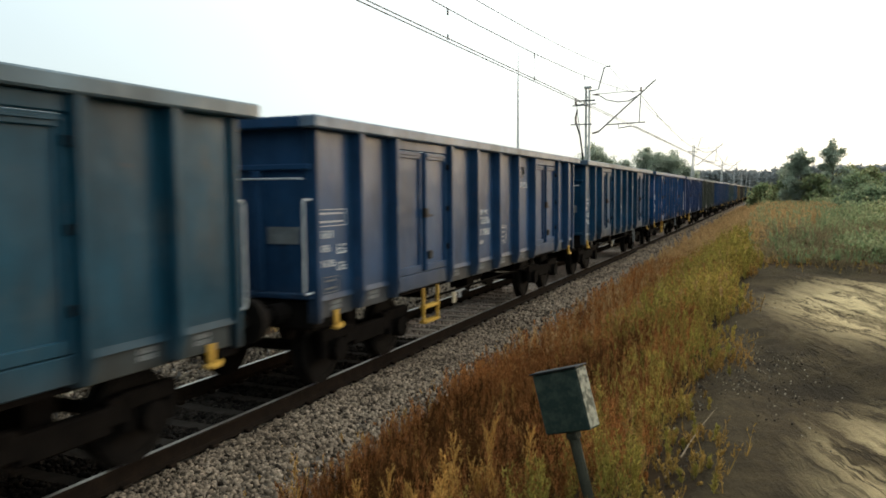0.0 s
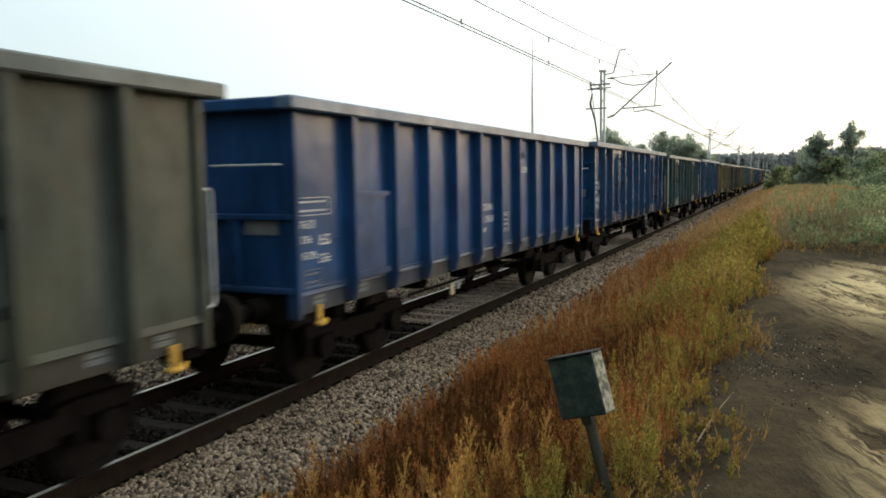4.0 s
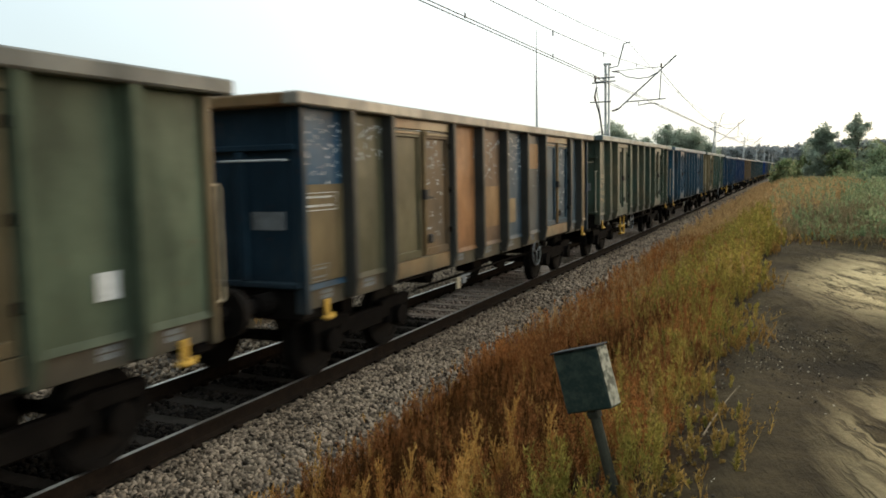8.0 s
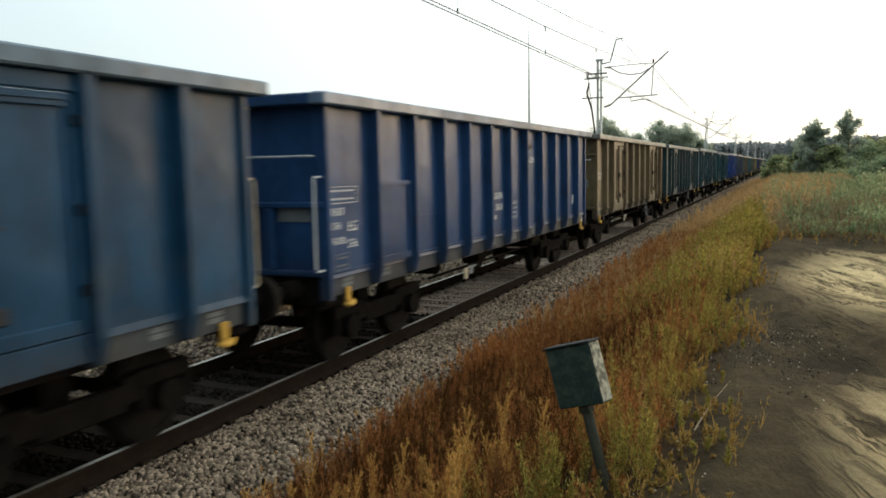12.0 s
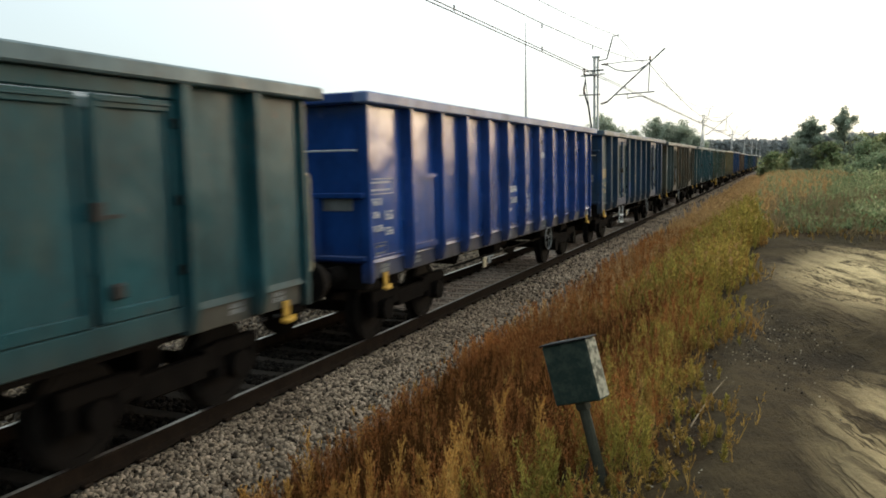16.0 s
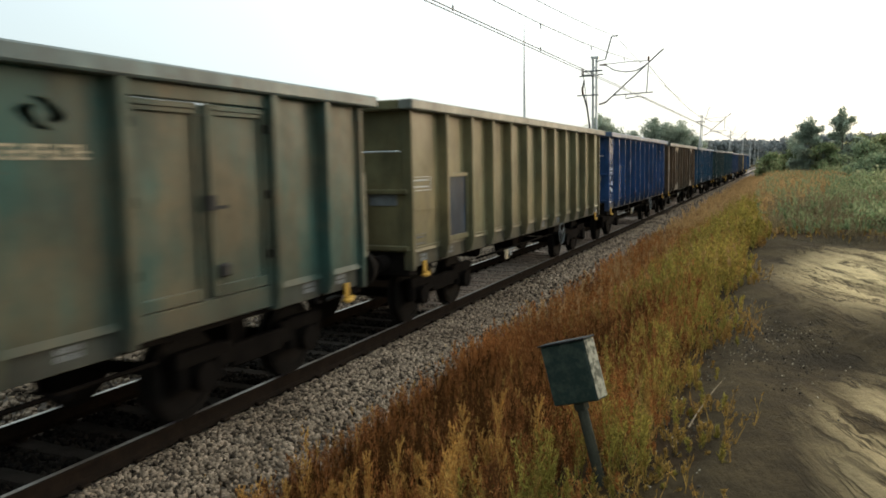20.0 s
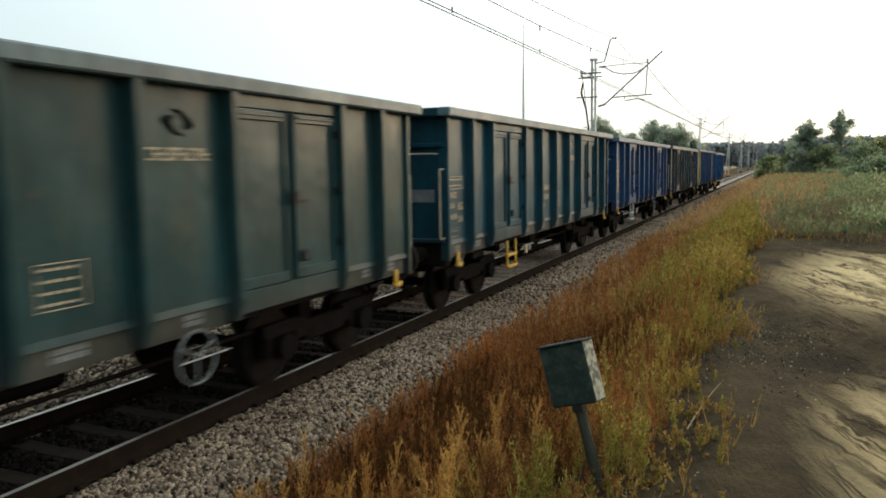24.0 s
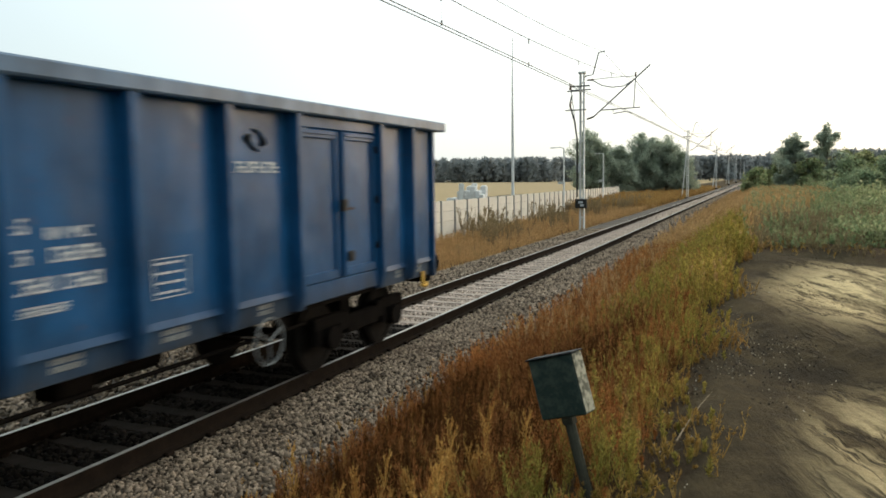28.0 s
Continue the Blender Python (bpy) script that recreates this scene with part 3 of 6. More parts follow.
def side_panel(y0, y1, z0=ZL, z1=ZT):
    """A steel sheet between two posts, pressed out a little in its middle."""
    bm = bmesh.new()
    nyp, nzp = 4, 6
    vs = {}
    for i in range(nyp + 1):
        for j in range(nzp + 1):
            u, v = i / nyp, j / nzp
            swell = 0.012 * math.sin(math.pi * u) * math.sin(math.pi * v)
            vs[i, j] = bm.verts.new((PANEL + swell, y0 + (y1 - y0) * u, z0 + (z1 - z0) * v))
    for i in range(nyp):
        for j in range(nzp):
            f = bm.faces.new((vs[i, j], vs[i + 1, j], vs[i + 1, j + 1], vs[i, j + 1]))
            f.smooth = True
    lip = [bm.verts.new((x, y, z)) for x, z in ((PANEL + 0.001, z0 + 0.05), (PANEL + 0.030, z0 - 0.012), (PANEL - 0.02, z0 - 0.014)) for y in (y0, y1)]
    bm.faces.new((lip[0], lip[2], lip[3], lip[1]))
    bm.faces.new((lip[2], lip[4], lip[5], lip[3]))
    back = [bm.verts.new((PANEL - 0.02, y, z)) for y, z in ((y0, z0), (y1, z0), (y1, z1), (y0, z1))]
    bm.faces.new(back[::-1])
    return bm


def side_post(y, w=0.10):
    bm = bmesh.new()
    a = [(PANEL - 0.005, y - w), (POST, y - w * 0.62), (POST, y + w * 0.62), (PANEL - 0.005, y + w)]
    rings = []
    for z, pull in ((ZB + 0.01, 0.05), (ZB + 0.22, 0.0), (ZT, 0.0)):
        rings.append([bm.verts.new((x - (pull if x > PANEL else 0), yy_, z)) for x, yy_ in a])
    for r, s in zip(rings, rings[1:]):
        for j in range(4):
            bm.faces.new((r[j], r[(j + 1) % 4], s[(j + 1) % 4], s[j]))
    bm.faces.new(rings[0][::-1])
    bm.faces.new(rings[-1])
    edges = [e for e in bm.edges if abs(e.verts[0].co.x - POST) < 0.06 and abs(e.verts[1].co.x - POST) < 0.06 and abs(e.verts[0].co.z - e.verts[1].co.z) > 0.1]
    bmesh.ops.bevel(bm, geom=edges, offset=0.012, segments=2, affect="EDGES")
    return bm


def door_leaf(y0, y1):
    """A door leaf: frame, sunk sheet, upper and lower rails."""
    x = PANEL + 0.03
    bm = boxes((x - 0.04, x, y0, y1, 1.27, 3.04))
    for b in ((x, x + 0.035, y0, y0 + 0.07, 1.27, 3.04), (x, x + 0.035, y1 - 0.07, y1, 1.27, 3.04), (x, x + 0.035, y0 + 0.07, y1 - 0.07, 2.94, 3.04), (x, x + 0.035, y0 + 0.07, y1 - 0.07, 1.27, 1.38)):
        box(bm, *b, 0.008)
    return bm


def lettering(y, z, lines):
    """Stencilled marks as plain bars: (dy, dz, length, height) from a corner."""
    bm = bmesh.new()
    for dy, dz, ln, ht in lines:
        n = max(1, round(ln / (ht * 0.75)))
        for i in range(n):
            a = y + dy + ln * i / n
            w, x0, x1, zz = ln / n * 0.74, PANEL + 0.012, PANEL + 0.0175, z + dz
            box(bm, x0, x1, a, a + w * 0.24, zz, zz + ht)
            for bar_z in ((0.0, 0.80), (0.40, 0.80), (0.0, 0.42))[(i * 7 + round(10 * dz)) % 3]:
                box(bm, x0 + 0.001, x1 + 0.001, a, a + w, zz + ht * bar_z, zz + ht * (bar_z + 0.16))
            if i % 2:
                box(bm, x0, x1, a + w * 0.72, a + w, zz, zz + ht * (0.5 if i % 4 == 1 else 1.0))
    return bm


def outline_table(y0, y1, z0, z1, rows):
    bm = bmesh.new()
    x0, x1, t = PANEL + 0.012, PANEL + 0.0175, 0.007
    for a in (y0, y1 - t):
        box(bm, x0, x1, a, a + t, z0, z1)
    for i in (0, rows):
        zz = z0 + (z1 - z0 - t) * i / rows
        box(bm, x0 + 0.001, x1 + 0.001, y0, y1, zz, zz + t)
    for i in range(rows):
        zz = z0 + (z1 - z0 - t) * i / rows
        for j in range(4):
            a = y0 + 0.03 + (y1 - y0 - 0.08) * j / 4
            box(bm, x0, x1, a, a + (y1 - y0) * 0.13, zz + 0.42 * (z1 - z0) / rows, zz + 0.66 * (z1 - z0) / rows)
    return bm


def emblem(y, z, half_wide, half_high):
    """Two bent blades that close round a slanted gap."""
    bm = bmesh.new()
    blade = ((-1.0, 0.17), (-0.92, 0.25), (-0.65, 0.50), (-0.27, 0.45), (-0.42, 0.0), (-0.12, -0.58), (0.42, -0.97), (-0.23, -0.88), (-0.77, -0.25))
    for shape in (blade, tuple((-u, -v) for u, v in blade)):
        bm.faces.new([bm.verts.new((PANEL + 0.0165, y + u * half_wide, z + v * half_high)) for u, v in shape])
    bmesh.ops.solidify(bm, geom=bm.faces[:], thickness=0.003)
    return bm


def text_mesh(words, size):
    c = bpy.data.curves.new("letters", "FONT")
    c.body, c.size, c.extrude = words, size, 0.002
    ob = bpy.data.objects.new("letters", c)
    scene.collection.objects.link(ob)
    me = bpy.data.meshes.new_from_object(ob.evaluated_get(bpy.context.evaluated_depsgraph_get()))
    bpy.data.objects.remove(ob)
    return me


RIV, SP = text_mesh("RIV MC", 0.13), text_mesh("Sp", 0.15)
PAINT = mottled("first_coat", (0.03, 0.07, 0.18), (0.05, 0.08, 0.15))
PAINTED = {"side_panel", "post", "door", "door_frame", "lower_strip", "top_rail", "end_top_rail", "end_wall", "far_side_wall", "end_rib", "corner_post", "lock_bar", "half_door", "stripe_rib", "door_rail", "far_post"}


def bogie(wagon, y):
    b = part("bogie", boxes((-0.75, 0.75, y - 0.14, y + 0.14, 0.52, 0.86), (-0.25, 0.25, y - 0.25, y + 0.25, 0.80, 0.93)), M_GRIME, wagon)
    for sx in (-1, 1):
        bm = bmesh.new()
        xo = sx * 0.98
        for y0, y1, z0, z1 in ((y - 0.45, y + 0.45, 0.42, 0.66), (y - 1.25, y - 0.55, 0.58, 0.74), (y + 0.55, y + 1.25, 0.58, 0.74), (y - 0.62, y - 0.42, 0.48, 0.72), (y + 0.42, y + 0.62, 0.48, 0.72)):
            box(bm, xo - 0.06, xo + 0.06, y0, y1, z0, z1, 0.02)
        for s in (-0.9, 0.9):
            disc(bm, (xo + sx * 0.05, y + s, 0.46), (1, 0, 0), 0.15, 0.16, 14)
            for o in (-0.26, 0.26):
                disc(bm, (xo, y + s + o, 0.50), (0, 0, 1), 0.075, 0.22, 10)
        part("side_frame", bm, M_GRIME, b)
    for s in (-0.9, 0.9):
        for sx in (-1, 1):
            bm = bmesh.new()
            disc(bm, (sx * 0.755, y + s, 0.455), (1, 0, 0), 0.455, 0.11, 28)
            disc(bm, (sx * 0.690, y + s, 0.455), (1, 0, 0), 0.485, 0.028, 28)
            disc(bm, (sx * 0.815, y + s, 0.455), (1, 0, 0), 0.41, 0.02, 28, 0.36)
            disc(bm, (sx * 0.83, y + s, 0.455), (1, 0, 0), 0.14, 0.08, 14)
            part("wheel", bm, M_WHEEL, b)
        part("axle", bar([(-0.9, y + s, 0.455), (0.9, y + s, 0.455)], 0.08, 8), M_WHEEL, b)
    return b


def build_wagon(kind):
    w = new("wagon")
    P = lambda name, bm, mat=PAINT, label="": part(name, bm, mat, w, label)
    if kind == "doors":
        posts = [-2.4, -1.2, 0.0, 1.2, 2.4, -4.38, 4.38, -5.38, 5.38]
        sheets = [(-END + 0.06, -5.38), (-5.38, -4.38), (-2.4, -1.2), (-1.2, 0), (0, 1.2), (1.2, 2.4), (4.38, 5.38), (5.38, END - 0.06)]
    else:
        posts = [-5.2, -4.13, -3.1, -2.07, -1.04, 0.0, 1.04, 2.07, 3.1, 4.13, 5.2]
        edges = [-END + 0.06] + posts + [END - 0.06]
        sheets = list(zip(edges, edges[1:]))
    for a, b in sheets:
        P("side_panel", side_panel(a, b))
        P("lower_strip", box(bmesh.new(), PANEL - 0.06, PANEL - 0.012, a + 0.05, b - 0.05, ZB - 0.03, ZL + 0.03, 0.008))
    for y in posts:
        P("post", side_post(y, 0.085 if kind == "doors" else 0.075))
    for s in (-1, 1):
        P("corner_post", box(bmesh.new(), PANEL - 0.10, PANEL + 0.055, s * (END - 0.02) - 0.045, s * (END - 0.02) + 0.045, ZB - 0.06, ZT, 0.012))
    if kind == "doors":
        for s in (-1, 1):
            c = s * 3.39
            P("door_frame", box(bmesh.new(), PANEL - 0.02, PANEL + 0.075, c - 0.92, c + 0.92, 3.05, 3.184, 0.01))
            P("door_frame", box(bmesh.new(), PANEL - 0.02, PANEL + 0.06, c - 0.92, c + 0.92, 1.04, 1.262, 0.01))
            for a, b in ((c - 0.90, c - 0.06), (c + 0.06, c + 0.90)):
                d = P("door", door_leaf(a, b))
                part("door_rail", box(bmesh.new(), PANEL + 0.066, PANEL + 0.085, a + 0.05, b - 0.05, 2.985, 3.012, 0.004), M_DARKSTEEL, d)
                for hz in (1.55, 2.15, 2.8):
                    part("hinge", box(bmesh.new(), PANEL + 0.06, PANEL + 0.10, (a if a < c - 0.5 else b) - 0.03, (a if a < c - 0.5 else b) + 0.03, hz, hz + 0.09, 0.01), M_GRIME, d)
            lk = P("lock_bar", bar([(PANEL + 0.085, c, 1.30), (PANEL + 0.085, c, 3.05)], 0.028, 8))
            part("lock_handle", boxes((PANEL + 0.07, PANEL + 0.13, c - 0.05, c + 0.05, 2.08, 2.22), (PANEL + 0.09, PANEL + 0.12, c + 0.04, c + 0.22, 2.09, 2.12)), M_BLACK, lk, "dark latch")
            part("lower_latch", box(bmesh.new(), PANEL + 0.06, PANEL + 0.12, c + 0.10, c + 0.24, 1.45, 1.58, 0.02), M_BLACK, lk, "dark latch")
    else:
        hd = P("half_door", boxes((PANEL, PANEL + 0.05, -5.12, -4.22, 1.24, 2.30)), label="low hatch door in the side")
        part("door_rail", boxes((PANEL + 0.05, PANEL + 0.08, -5.12, -4.22, 2.24, 2.30), (PANEL + 0.05, PANEL + 0.075, -5.12, -5.07, 1.24, 2.24), (PANEL + 0.05, PANEL + 0.075, -4.27, -4.22, 1.24, 2.24), (PANEL + 0.05, PANEL + 0.075, -5.07, -4.27, 1.24, 1.32)), PAINT, hd).name = "stripe_rib"
        for a, b in sheets:
            P("stripe_rib", box(bmesh.new(), PANEL - 0.01, PANEL + 0.017, a + 0.08, b - 0.08, 1.772, 1.786))
            P("stripe_rib", box(bmesh.new(), PANEL - 0.01, PANEL + 0.028, a + 0.07, b - 0.07, 1.235, 1.26, 0.006))
    P("top_rail", box(bmesh.new(), PANEL - 0.04, RIM, -HALF, HALF, ZT, ZR, 0.018))
    P("top_rail", box(bmesh.new(), -RIM, -PANEL + 0.04, -HALF, HALF, ZT, ZR, 0.018))
    far = P("far_side_wall", boxes((-PANEL - 0.02, -PANEL, -END, END, ZB, ZT)))
    for y in posts:
        part("far_post", boxes((-POST, -PANEL - 0.02, y - 0.07, y + 0.07, ZB, ZT)), PAINT, far)
    for s in (-1, 1):
        ya, yb = sorted((s * END, s * (END - 0.03)))
        e = P("end_wall", boxes((-PANEL + 0.002, PANEL - 0.101, ya, yb, ZB, ZT)))
        ya, yb = sorted((s * (END + 0.002), s * (END + 0.07)))
        for zz in ((1.22, 2.02) if kind != "doors" else (1.22, 2.72)):
            part("end_rib", box(bmesh.new(), -PANEL, PANEL - 0.02, ya, yb, zz, zz + 0.07, 0.012), PAINT, e)
        for xx in (-0.55, 0.55):
            part("end_rib", box(bmesh.new(), xx - 0.06, xx + 0.06, ya, yb, 1.29, 2.02 if kind != "doors" else 2.72, 0.012), PAINT, e)
        yo = s * (END + 0.11)
        part("end_handrail", bar([(0.32, s * END, 2.62), (0.32, yo, 2.62), (1.16, yo, 2.62), (1.16, s * END, 2.62)], 0.014), M_STENCIL, e, "pale steel hand rail")
        ya, yb = sorted((s * (END + 0.003), s * (END + 0.012)))
        part("end_plate", boxes((0.66, 1.10, ya, yb, 1.86, 2.06)), M_FADED, e, "faded data plate")
        ya, yb = sorted((s * (END - 0.10), s * HALF))
        P("end_top_rail", box(bmesh.new(), -PANEL + 0.04, PANEL - 0.04, ya, yb, ZT + 0.002, ZR - 0.004, 0.018))
        # grab rail at the corner
        yo = s * (END + 0.16)
        P("grab_rail" if s > 0 else "front_grab_rail", bar([(PANEL - 0.03, s * END, 2.38), (PANEL - 0.03, yo, 2.38), (PANEL - 0.03, yo + s * 0.02, 2.35), (PANEL - 0.03, yo + s * 0.02, 1.33), (PANEL - 0.03, yo, 1.30), (PANEL - 0.03, s * END, 1.30)], 0.014), M_STENCIL, "pale steel grab rail")
        hook = bmesh.new()
        yh = s * 5.88
        box(hook, PANEL + 0.0, PANEL + 0.035, yh - 0.045, yh + 0.045, 0.88, 1.05, 0.008)
        tube(hook, [(PANEL + 0.02, yh, 0.90), (PANEL + 0.05, yh, 0.85), (PANEL + 0.06, yh - 0.03, 0.835)], 0.030, 8)
        tube(hook, [(PANEL + 0.03, yh - 0.10, 0.865), (PANEL + 0.06, yh - 0.05, 0.84), (PANEL + 0.06, yh + 0.05, 0.84), (PANEL + 0.03, yh + 0.10, 0.865)], 0.026, 8)
        P("rope_hook", hook, M_YELLOW, "yellow rope hook")
        # buffers, draw hook, hose
        for xx in (-0.875, 0.875):
            bf = bmesh.new()
            tube(bf, [(xx, s * (END + 0.02), 1.06), (xx, s * 6.62, 1.06)], 0.12, 14)
            tube(bf, [(xx, s * 6.60, 1.06), (xx, s * 6.96, 1.06)], 0.085, 12)
            bff = P("buffer", bf, M_GRIME)
            part("buffer_plate", disc(bmesh.new(), (xx, s * 6.99, 1.06), (0, 1, 0), 0.25, 0.05, 18), M_WHEEL, bff)
        cp = boxes((-0.05, 0.05, min(s * 6.3, s * 6.8), max(s * 6.3, s * 6.8), 0.98, 1.10))
        tube(cp, [(0, s * 6.72, 1.05), (0.03, s * 6.9, 0.82), (0, s * 7.0, 0.78)], 0.035, 8)
        P("draw_hook", cp, M_GRIME)
        P("brake_hose", bar([(0.35, s * 6.4, 0.95), (0.36, s * 6.6, 0.85), (0.34, s * 6.75, 0.62), (0.26, s * 6.92, 0.58)], 0.028, 7), M_BLACK)
        ya, yb = sorted((s * (END - 0.25), s * (END + 0.02)))
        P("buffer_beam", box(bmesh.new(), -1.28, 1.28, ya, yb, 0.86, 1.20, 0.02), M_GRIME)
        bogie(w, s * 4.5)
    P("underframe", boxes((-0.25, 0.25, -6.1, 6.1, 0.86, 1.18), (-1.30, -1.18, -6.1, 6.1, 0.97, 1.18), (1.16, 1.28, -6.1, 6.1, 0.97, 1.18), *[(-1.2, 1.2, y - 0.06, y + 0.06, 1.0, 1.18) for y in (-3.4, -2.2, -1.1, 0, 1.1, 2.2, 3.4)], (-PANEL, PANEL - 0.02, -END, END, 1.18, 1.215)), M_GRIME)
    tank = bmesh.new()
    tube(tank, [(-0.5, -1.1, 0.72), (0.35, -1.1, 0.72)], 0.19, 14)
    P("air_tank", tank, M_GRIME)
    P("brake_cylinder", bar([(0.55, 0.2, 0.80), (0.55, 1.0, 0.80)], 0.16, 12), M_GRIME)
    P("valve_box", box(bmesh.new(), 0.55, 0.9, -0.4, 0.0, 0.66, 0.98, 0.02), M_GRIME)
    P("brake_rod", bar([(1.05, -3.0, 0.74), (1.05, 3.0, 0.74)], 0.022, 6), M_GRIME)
    # brake wheel
    hw = disc(bmesh.new(), (POST - 0.03, 1.75, 0.80), (1, 0, 0), 0.25, 0.018, 26, 0.236)
    for i in range(3):
        t = math.pi * 2 * i / 3 + 0.5
        tube(hw, [(POST - 0.03, 1.75, 0.80), (POST - 0.03, 1.75 + 0.235 * math.cos(t), 0.80 + 0.235 * math.sin(t))], 0.010, 5)
    P("wheel_shaft", bar([(POST - 0.045, 1.75, 0.80), (PANEL - 0.5, 1.75, 0.80)], 0.02, 6), M_GRIME)
    P("brake_wheel", hw, M_FADED, "white-rimmed brake wheel")
    P("brake_plate", boxes((PANEL, PANEL + 0.03, -2.14, -2.02, 0.62, 0.80)), M_STENCIL_OLD, "white changeover plate")
    P("brake_lever", boxes((PANEL + 0.0, PANEL + 0.025, -2.0, -1.6, 0.78, 0.81), (PANEL, PANEL + 0.025, -1.9, -1.78, 0.68, 0.78)), M_FADED)
    # footsteps below the side
    st = bmesh.new()
    for yy_ in (-3.26, -2.72):
        box(st, PANEL - 0.03, PANEL + 0.01, yy_ - 0.025, yy_ + 0.025, 0.47, 1.0, 0.006)
    for zz in (0.47, 0.70):
        box(st, PANEL - 0.08, PANEL + 0.03, -3.26, -2.72, zz - 0.02, zz + 0.025, 0.006)
    P("footstep", st, M_YELLOW, "worn yellow footstep")
    # marks
    ym, yt, yl = (-1.08, 0.25, 1.48) if kind == "doors" else (-0.98, 0.22, 1.16)
    P("vehicle_number", lettering(ym, 1.62, ((0.0, 0.48, 0.14, 0.115), (0.0, 0.26, 0.14, 0.115), (0.32, 0.26, 0.48, 0.115), (0.0, 0.05, 0.34, 0.115), (0.42, 0.05, 0.38, 0.115), (0.0, -0.11, 0.46, 0.07))), M_STENCIL, "white stencilled number")["kind"] = "stuff"
    P("load_table", outline_table(yt, yt + 0.44, 1.45, 1.80, 4), M_STENCIL)
    P("emblem", emblem(yl + 0.28, 2.87, 0.205, 0.122), M_STENCIL, "pale two-bladed emblem")
    P("owner_mark", lettering(yl - 0.12, 2.54, ((0.0, 0.0, 0.80, 0.115),)), M_STENCIL, "pale stencilled owner mark")["kind"] = "stuff"
    P("weight_table", outline_table(-6.22, -5.60, 2.06, 2.26, 2), M_STENCIL)
    P("data_mark", lettering(-6.18, 1.50, ((0.0, 0.42, 0.26, 0.09), (0.0, 0.26, 0.20, 0.08), (0.36, 0.22, 0.22, 0.12), (0.0, 0.08, 0.30, 0.08), (0.34, 0.02, 0.24, 0.10))), M_STENCIL)["kind"] = "stuff"
    P("ribbed_plate", outline_table(-6.14, -5.82, 1.27, 1.46, 2), M_FADED)
    sill = bmesh.new()
    for y, ln in ((-5.95, 0.24), (-5.0, 0.3), (-2.0, 0.22), (-0.8, 0.3), (0.35, 0.34), (1.75, 0.25), (5.0, 0.22), (5.7, 0.2)):
        for r in range(2):
            n = 5
            for i in range(n):
                a = y + ln * i / n
                box(sill, PANEL - 0.0115, PANEL - 0.007, a, a + ln / n * 0.75, 1.055 + 0.06 * r, 1.10 + 0.06 * r)
    P("sill_mark", sill, M_FADED)["kind"] = "stuff"
    P("route_card", boxes((PANEL + 0.012, PANEL + 0.02, 5.00, 5.22, 1.52, 1.74)), M_WHITE, "white paper route card")
    return w


